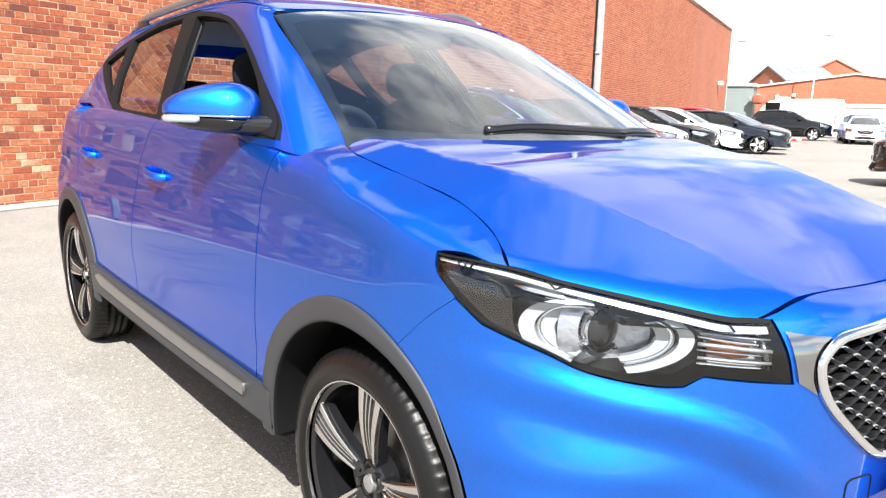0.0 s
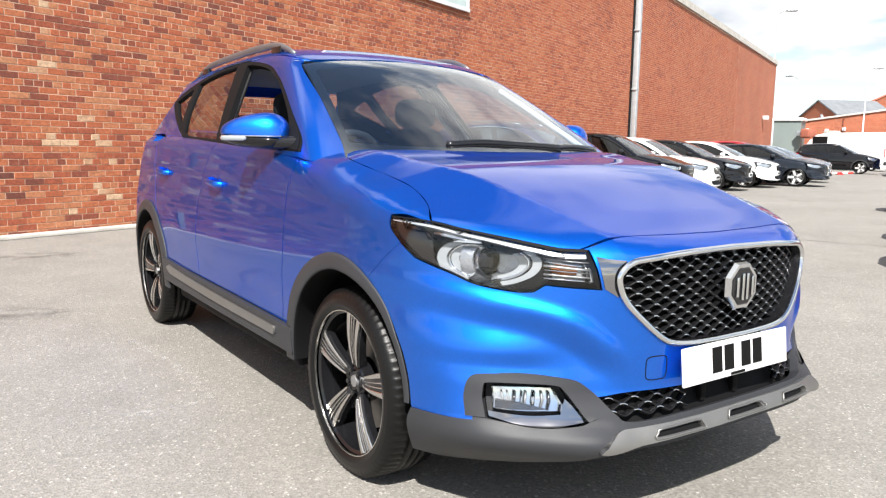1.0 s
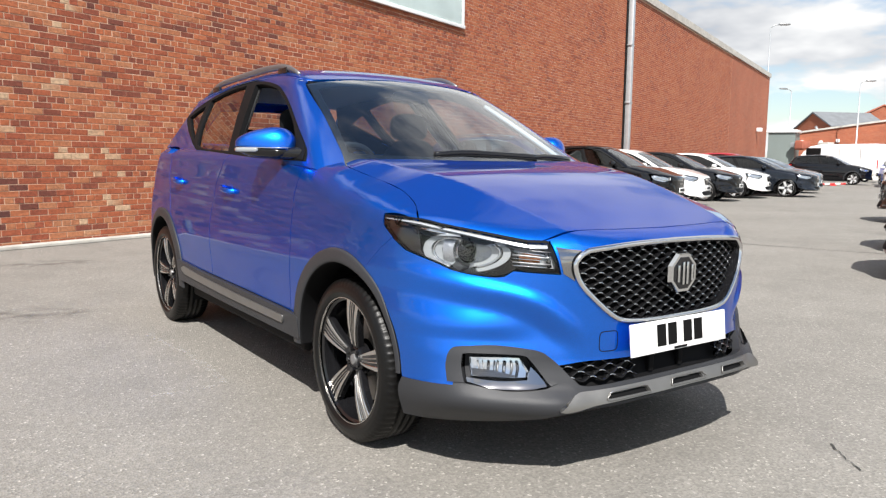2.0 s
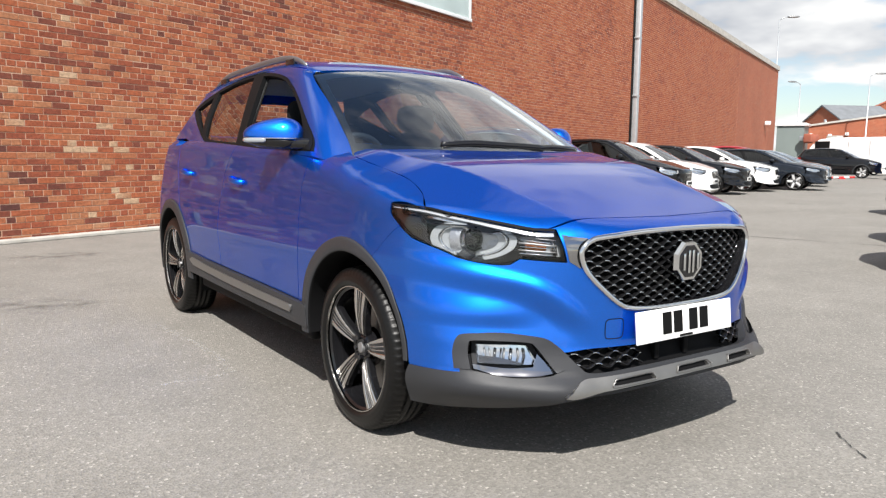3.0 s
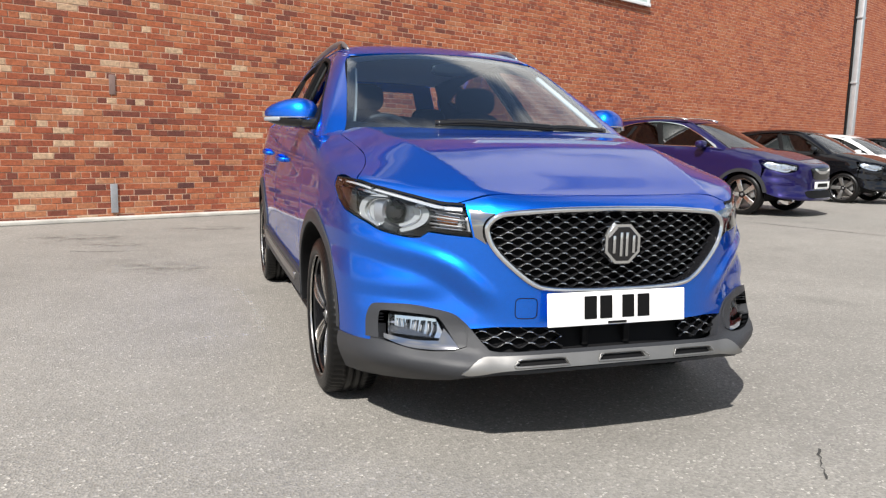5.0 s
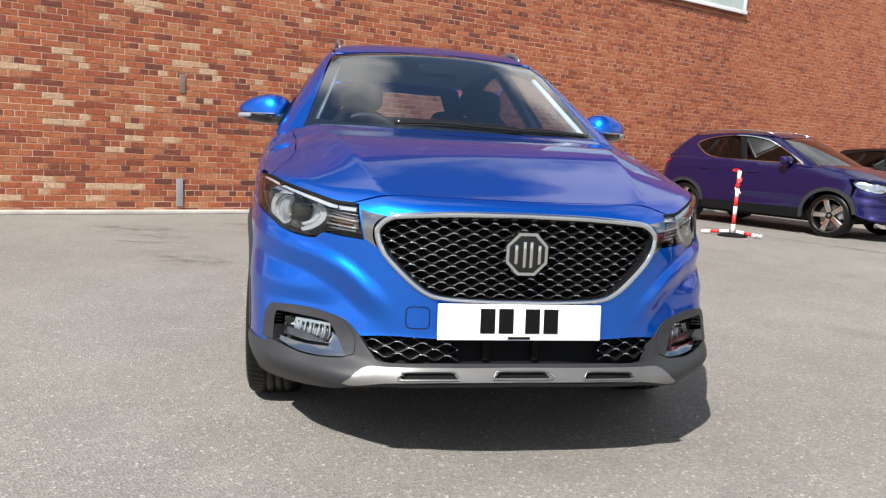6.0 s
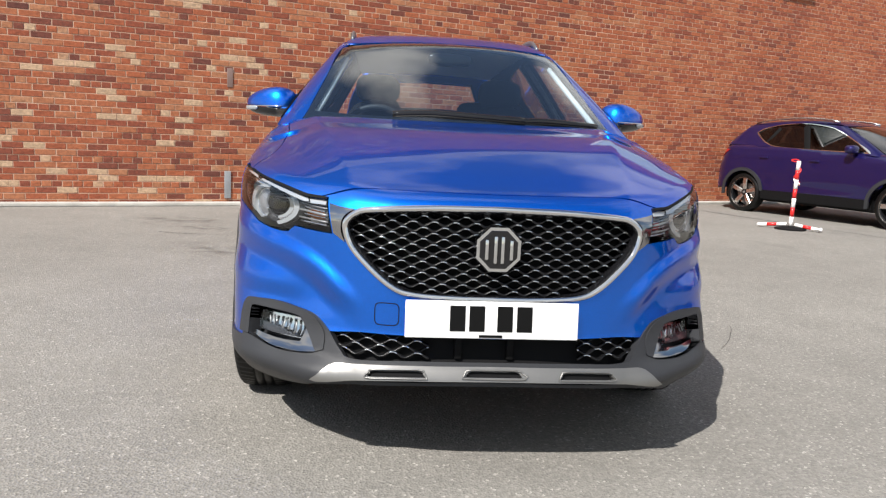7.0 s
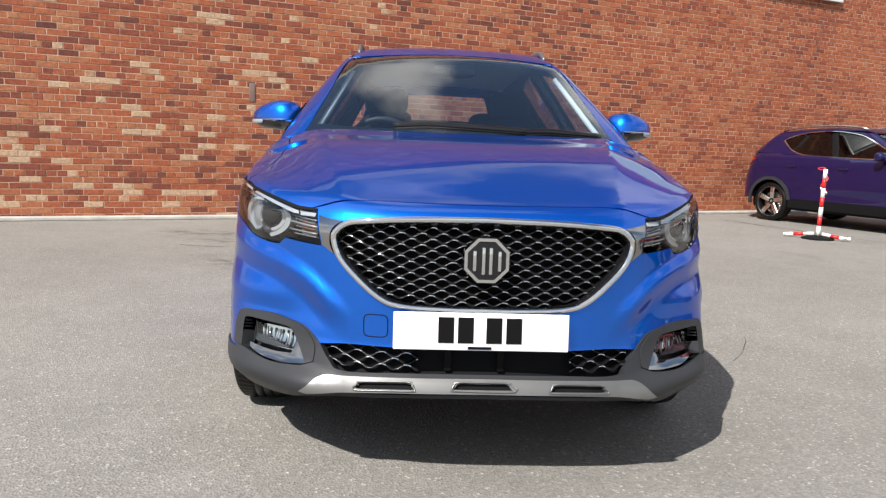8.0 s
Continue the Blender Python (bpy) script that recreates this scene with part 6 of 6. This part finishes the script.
parked_car("parked_hatchback", stand(16.3, 11.6, Z), "black hatchback parked nose out by the wall", BLACKPAINT, Z)
parked_car("parked_hatchback", stand(18.9, 12.3, Z), "white hatchback parked nose out by the wall", WHITEPAINT, Z)
Z = (.98, .97, .94)
parked_car("parked_hatchback", stand(23.0, 13.9, Z), "red hatchback parked nose out by the wall", REDPAINT, Z)
Z = (.98, 1.02, .86)
parked_car("parked_saloon", stand(21.4, 12.1, Z), "low blue-black car with bright alloy wheels", NAVY, Z)
parked_car("parked_saloon", stand(25.0, 13.9, Z), "silver-blue car parked nose out by the wall", STEELBLUE, Z)
parked_car("parked_saloon", stand(27.8, 15.4, Z), "dark grey-blue car parked nose out by the wall", NAVY, Z)
Z = (1.02, 1.03, 1.02)
parked_car("parked_suv", stand(39.6, 18.9, Z), "black suv parked beside a white van", BLACKPAINT, Z, clad=True)
parked_car("parked_saloon", nose_at(36.6, 15.0, ROW - 88), "white saloon with a dark grille facing across the yard", WHITEPAINT, (1, 1.02, .87))
parked_car("parked_hatchback", nose_at(39.8, 15.9, ROW - 75), "bright blue hatchback standing across the yard", BLUE, (.95, .92, .92))
parked_car("parked_hatchback", nose_at(5.75, 1.90, ROW + 180), "dark red hatchback in the row facing the wall", MAROON, (.98, .95, .92), group="second row of cars")
parked_car("parked_hatchback", nose_at(8.25, 3.02, ROW + 180), "black hatchback in the row facing the wall", BLACKPAINT, (.98, .95, .92), group="second row of cars")
parked_car("parked_suv", nose_at(13.3, 5.45, ROW + 180), "dark brown crossover in the row facing the wall", BROWN, (1, 1, .96), clad=True, group="second row of cars")


# ---- barrier post, things on the wall, lamps, far buildings ----
def striped(parent, name, a, b, r, bands, first):
    """A pole in red and white bands, each a piece of its own."""
    a, b = Vector(a), Vector(b)
    for i in range(bands):
        p, q = a.lerp(b, i / bands), a.lerp(b, (i + 1) / bands)
        part(name, tube([p, p.lerp(q, .5), q], r, 12), REDPLASTIC if (i + first) % 2 else WHITEPLASTIC, parent)


post = thing("barrier_post", pose(5.23, 7.33, 0, 0, 0, -58), "red and white striped barrier post on a dark round foot", "barrier post")
part("foot", lathed("foot", [(0, .001), (.0, .20), (.018, .20), (.045, .10), (.05, .03), (.05, .001)], 32, "z"), MATT, post)
striped(post, "band", (0, 0, .05), (0, .03, .92), .026, 7, 0)
part("chain_link", tube([(.035 * math.cos(a), .03 + .02 * math.sin(a), .60 + .03 * a) for a in np.linspace(0, 7.5, 24)], .013, 8), REDPLASTIC, post)
part("chain_link", tube([(.036 * math.cos(a + 2), .03 + .02 * math.sin(a + 2), .70 - .02 * a) for a in np.linspace(0, 5, 20)], .012, 8), WHITEPLASTIC, post)
part("hook", tube([(-.05 + .05 * math.cos(a), .03, .925 + .014 * math.sin(a)) for a in np.linspace(0, 6.28, 20)], .008, 6), REDPLASTIC, post)
rail = thing("barrier_rail", pose(5.23, 7.33, 0, 0, 0, -38), "red and white striped barrier rail lying on the ground", "barrier rail")
striped(rail, "band", (-.42, .02, .03), (-.05, .0, .07), .024, 3, 0)
striped(rail, "band", (.05, 0, .07), (.36, -.02, .03), .024, 3, 0)
part("strap", tube([(.33 + .05 * math.cos(a), -.02 + .03 * math.sin(a), .04 + .01 * math.sin(3 * a)) for a in np.linspace(0, 6.2, 18)], .014, 8), WHITEPLASTIC, rail)

board = thing("wall_board", WALL, "pale aqua board in a white frame on the brick wall", "sign")
part("panel", box(4.6, .03, 1.7, (6.38, -.045, 4.90), .004), BANNER, board)
for sx, sz, x, z in ((4.7, .07, 6.38, 4.075), (4.7, .07, 6.38, 5.73), (.07, 1.6, 8.66, 4.90), (.07, 1.6, 4.06, 4.90)):
    part("frame", box(sx, .06, sz, (x, -.05, z), .006), WHITE, board)
pipe = thing("downpipe", WALL, "pale grey square downpipe on the brick wall", "pipe")
part("pipe", box(.21, .18, 7.0, (20.1, -.13, 3.5), .02), GALV, pipe)
# black strip added for the dark gap beside the pipe, shade put into colour
part("backing", box(.12, .03, 7.0, (19.93, -.025, 3.5)), MATT, pipe)
for z in (1.2, 3.2, 5.2):
    part("bracket", box(.30, .2, .05, (20.1, -.12, z), .005), GALV, pipe)
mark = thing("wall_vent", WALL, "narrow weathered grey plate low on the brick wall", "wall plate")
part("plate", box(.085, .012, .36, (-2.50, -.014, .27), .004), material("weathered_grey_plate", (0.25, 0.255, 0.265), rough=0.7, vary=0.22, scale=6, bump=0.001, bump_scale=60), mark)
part("plate", box(.075, .010, .24, (-2.47, -.010, 1.66), .004), DULL, mark)
cctv = thing("wall_camera", WALL, "small white security camera on the wall", "camera")
part("body", box(.25, .35, .25, (46.3, -.22, 3.3), .04), WHITE, cctv)


def lamp_post(x, y, h, arm, label):
    top = thing("street_lamp", pose(x, y, 0, 0, 0, 0), label, "street lamp", "yard lamps")
    part("pole", tube([(0, 0, 0), (0, 0, 1.2), (0, 0, 1.25), (0, 0, h)], [.09, .09, .065, .04], 12), GALV, top)
    ax, ay = arm
    part("bracket", tube([(0, 0, h - .05), (ax * .3, ay * .3, h + .12), (ax * .6, ay * .6, h + .15)], .035, 8), GALV, top)
    head = part("head", shell(.42, .16, .07, -1, 1, 3, 20, 8), GREYMET, top)
    head.matrix_basis = pose(ax * .95, ay * .95, h + .17, 0, 0, math.degrees(math.atan2(ay, ax)))


lamp_post(47.0, 28.9, 10.6, (.75, -.6), "tall galvanised lamp post at the end of the wall")
lamp_post(62.0, 35.8, 7.6, (-.9, .3), "galvanised lamp post beyond the wall")
lamp_post(60.5, 29.1, 7.7, (.7, -.5), "galvanised lamp post behind the white van")

van = thing("panel_van", nose_at(47.6, 27.2, 186), "long white panel van with a side door open", "van", "parked cars")
cross = [(.0, .45), (.06, .80), (.75, 1.15), (1.25, 1.95), (1.7, 2.30), (2.4, 2.42), (5.75, 2.45), (5.85, 2.2), (5.9, .5)]
verts, faces = [], []
for sx in (-1, -.93, .93, 1):
    for k, (y, z) in enumerate(cross):
        zz = z - (.10 if abs(sx) == 1 and z > 1.2 else 0)
        verts.append((sx * .98 * (1 if z < 1.3 else .93), y, zz))
n = len(cross)
for i in range(3):
    faces += [(i * n + k, i * n + k + 1, (i + 1) * n + k + 1, (i + 1) * n + k) for k in range(n - 1)]
for i in (0, 3):
    faces.append(tuple(i * n + k for k in range(n)))
bm = bmesh.new()
bm.from_mesh(mesh_of("van", verts, faces, False))
part("body", bm, WHITE, van)
# no real openings: black boxes on the body paint in the dark inside
part("door_opening", box(.05, .95, .62, (-.93, 1.95, 1.88), .01), MATT, van)
part("door_opening", box(.05, .95, .62, (.93, 1.95, 1.88), .01), MATT, van)
for s in (-1, 1):
    part("sill_trim", box(.03, 5.4, .16, (s * .985, 3.0, .52), .01), PLASTIC, van)
    part("seam", box(.012, .012, 1.6, (s * .955, 3.6, 1.4)), GREYMET, van)
    part("seam", box(.012, .012, 1.6, (s * .955, 4.9, 1.4)), GREYMET, van)
    part("tail_lamp", box(.10, .06, .55, (s * .88, 5.90, 1.15), .015), REDLENS, van)
    for y in (.95, 4.6):
        wheel(van, .34, .22, pose(s * .86, y, .34, 0, 0, 0 if s > 0 else 180), double=False, bright=GREYMET, tread=False)
part("rear_bumper", box(1.9, .16, .24, (0, 5.95, .50), .03), PLASTIC, van)
part("number_plate", box(.52, .02, .11, (-.3, 5.93, .92)), material("yellow_plate", (.75, .55, .05), rough=.3), van)
part("windscreen", box(1.6, .04, .75, (0, 1.03, 1.58), .01, turn=(-58, 0, 0)), DARKGLASS, van)


def hall(name, label, x, y, sx, sy, h, walls, roof_mat, ridge=0.0, turn=ROW, category="building", over=.15):
    """A plain building: walls, roof with eaves, gables if it has a ridge along its length."""
    top = thing(name, pose(x, y, 0, 0, 0, turn), label, category, "far buildings")
    a, b = sx / 2, sy / 2
    v = [(-a, -b, 0), (a, -b, 0), (a, b, 0), (-a, b, 0), (-a, -b, h), (a, -b, h), (a, b, h), (-a, b, h), (0, -b, h + ridge), (0, b, h + ridge)]
    f = [(0, 1, 5, 8, 4) if ridge else (0, 1, 5, 4), (1, 2, 6, 5), (2, 3, 7, 9, 6) if ridge else (2, 3, 7, 6), (3, 0, 4, 7)]
    bm = bmesh.new()
    bm.from_mesh(mesh_of("walls", v, f, False))
    part("wall", bm, walls, top)
    if ridge:
        k = ridge / a
        for s in (-1, 1):
            e = over
            q = [(s * (a + e), -b - e, h - k * e), (s * (a + e), b + e, h - k * e), (0, b + e, h + ridge), (0, -b - e, h + ridge)]
            bm = bmesh.new()
            bm.from_mesh(mesh_of("roof", q + [(x_, y_, z_ + .15) for x_, y_, z_ in q], [(0, 1, 2, 3), (4, 5, 6, 7), (0, 1, 5, 4), (1, 2, 6, 5), (2, 3, 7, 6), (3, 0, 4, 7)], False))
            part("roof", bm, roof_mat, top)
    else:
        part("roof", box(sx + 2 * over, sy + 2 * over, .22, (0, 0, h + .11), .02), roof_mat, top)
    return top


hall("shed", "low grey-green clad shed beyond the wall", 55.5, 32.4, 2.6, 2, 3.6, SHED, WHITE)
house = hall("brick_house", "red brick gabled building with a grey slate roof", 84.2, 42.6, 6.3, 7, 5.25, BRICK_FAR, SLATE, 1.65, -115.6)
part("window", box(.7, .12, .9, (-.6, -3.52, 3.9), .02), DARKGLASS, house)
part("vent_pipe", tube([(1.4, -3.6, 4.6), (1.4, -3.9, 4.9), (1.1, -3.9, 5.3)], .14, 8), GALV, house)
hall("tiled_house", "red-tiled house behind the brick workshop", 104, 49, 9, 24, 5.9, BRICK_FAR, TILE, 2.4, ROW - 80)
shop = hall("brick_workshop", "long red brick workshop with a shallow pale-edged roof", 71, 30.6, 17, 14, 3.7, BRICK_FAR, CONCRETE, 1.2, -64.5)
for x in (-7.4, -5.9, -4.6):
    part("extractor", box(.3, .3, .3, (x, -7.1, 3.0 + .1 * (x % 2)), .08), WHITE, shop)
hall("white_unit", "white flat-roofed unit at the back of the yard", 62, 18.5, 24, 6, 2.1, RENDERED, WHITE, 0, ROW - 90)
door = thing("unit_door", pose(58.6, 18.6, 0, 0, 0, ROW - 90), "dark open doorway of the white unit", "doorway", "far buildings")
# solid black box in place of an opening; the unlit inside is its colour
part("opening", box(3.2, .2, 1.7, (0, .2, .95), .02), MATT, door)
yard = thing("yard_clutter", pose(55.2, 29.8, 0), "pale pipes and crates stacked by the shed", "clutter")
rnd = random.Random(3)
for i in range(14):
    part("crate", box(rnd.uniform(.5, 1.2), rnd.uniform(.4, .9), rnd.uniform(.3, .8), (rnd.uniform(-1.5, 2.5), rnd.uniform(-1, 1), .4 + rnd.choice((0, .8, 1.6, 2.2)) ), .03), rnd.choice((WHITE, CONCRETE, GALV, TILE)), yard)
for x, y, a in ((34.3, 17.9, 20), (37.2, 18.75, -35)):
    bar = thing("barrier_rail", pose(x, y, 0, 0, 0, a), "red and white barrier rail lying by the parked suv", "barrier rail")
    striped(bar, "band", (-.7, 0, .06), (.7, 0, .10), .05, 5, 1)
    part("foot", box(.3, .3, .06, (0, 0, .03), .01), REDPLASTIC, bar)


# ---- the bricks: three courses of stretchers to one of headers ----
def brick_box(s0, s1, h0, h1, d, r):
    """Eight corners of a brick with a slightly uneven, chamfered face."""
    c = 0.003
    j = lambda: r.uniform(-.0018, .0018)
    back_ = [(s0, 0.002, h0), (s1, 0.002, h0), (s1, 0.002, h1), (s0, 0.002, h1)]
    shoulder = [(s0 + j(), -d + c, h0 + j()), (s1 + j(), -d + c, h0 + j()), (s1 + j(), -d + c, h1 + j()), (s0 + j(), -d + c, h1 + j())]
    face = [(s0 + c, -d + j(), h0 + c), (s1 - c, -d + j(), h0 + c), (s1 - c, -d + j(), h1 - c), (s0 + c, -d + j(), h1 - c)]
    return back_ + shoulder + face


BRICK_FACES = [(0, 1, 5, 4), (1, 2, 6, 5), (2, 3, 7, 6), (3, 0, 4, 7), (4, 5, 9, 8), (5, 6, 10, 9), (6, 7, 11, 10), (7, 4, 8, 11), (8, 9, 10, 11)]


def lay_bricks():
    r = random.Random(11)
    verts, faces, singles = [], [], []
    course, h = 0, 0.0
    while h + 0.07 < WALL_TOP:
        header = course % 4 == 3
        pitch = 0.1125 if header else 0.225
        s = NEAR[0] + (0.05625 if header else 0.1125 * (course % 2))
        while s + pitch < NEAR[1]:
            s1 = s + pitch - 0.010 + r.uniform(-.003, .003)
            d = 0.004 + r.uniform(-.0015, .002)
            if -4.35 < s < -0.15 and 0.3 < h < 1.45 and len(singles) < 300:
                singles.append((s, s1, h + 0.005, h + 0.070, d))
            else:
                b = len(verts)
                verts += brick_box(s + r.uniform(-.001, .001), s1, h + 0.005, h + 0.070, d, r)
                faces += [tuple(b + i for i in f) for f in BRICK_FACES]
            s += pitch
        h += 0.075
        course += 1
    rest = part("brickwork", mesh_of("brickwork", verts, faces, False), BRICK, wall, "courses of orange-red bricks with pale lime joints")
    tagged(rest, kind="stuff")
    shapes = {}
    for s0, s1, h0, h1, d in singles:
        long_ = s1 - s0 > 0.15
        key = (long_, r.randrange(4))
        if key not in shapes:
            w = 0.215 if long_ else 0.1025
            shapes[key] = mesh_of("brick", brick_box(-w / 2, w / 2, -.0325, .0325, 0.003 + 0.001 * key[1], r), BRICK_FACES, False)
        ob = part("brick", shapes[key], BRICK_ONE, wall)
        ob.location = ((s0 + s1) / 2, 0, (h0 + h1) / 2)


lay_bricks()
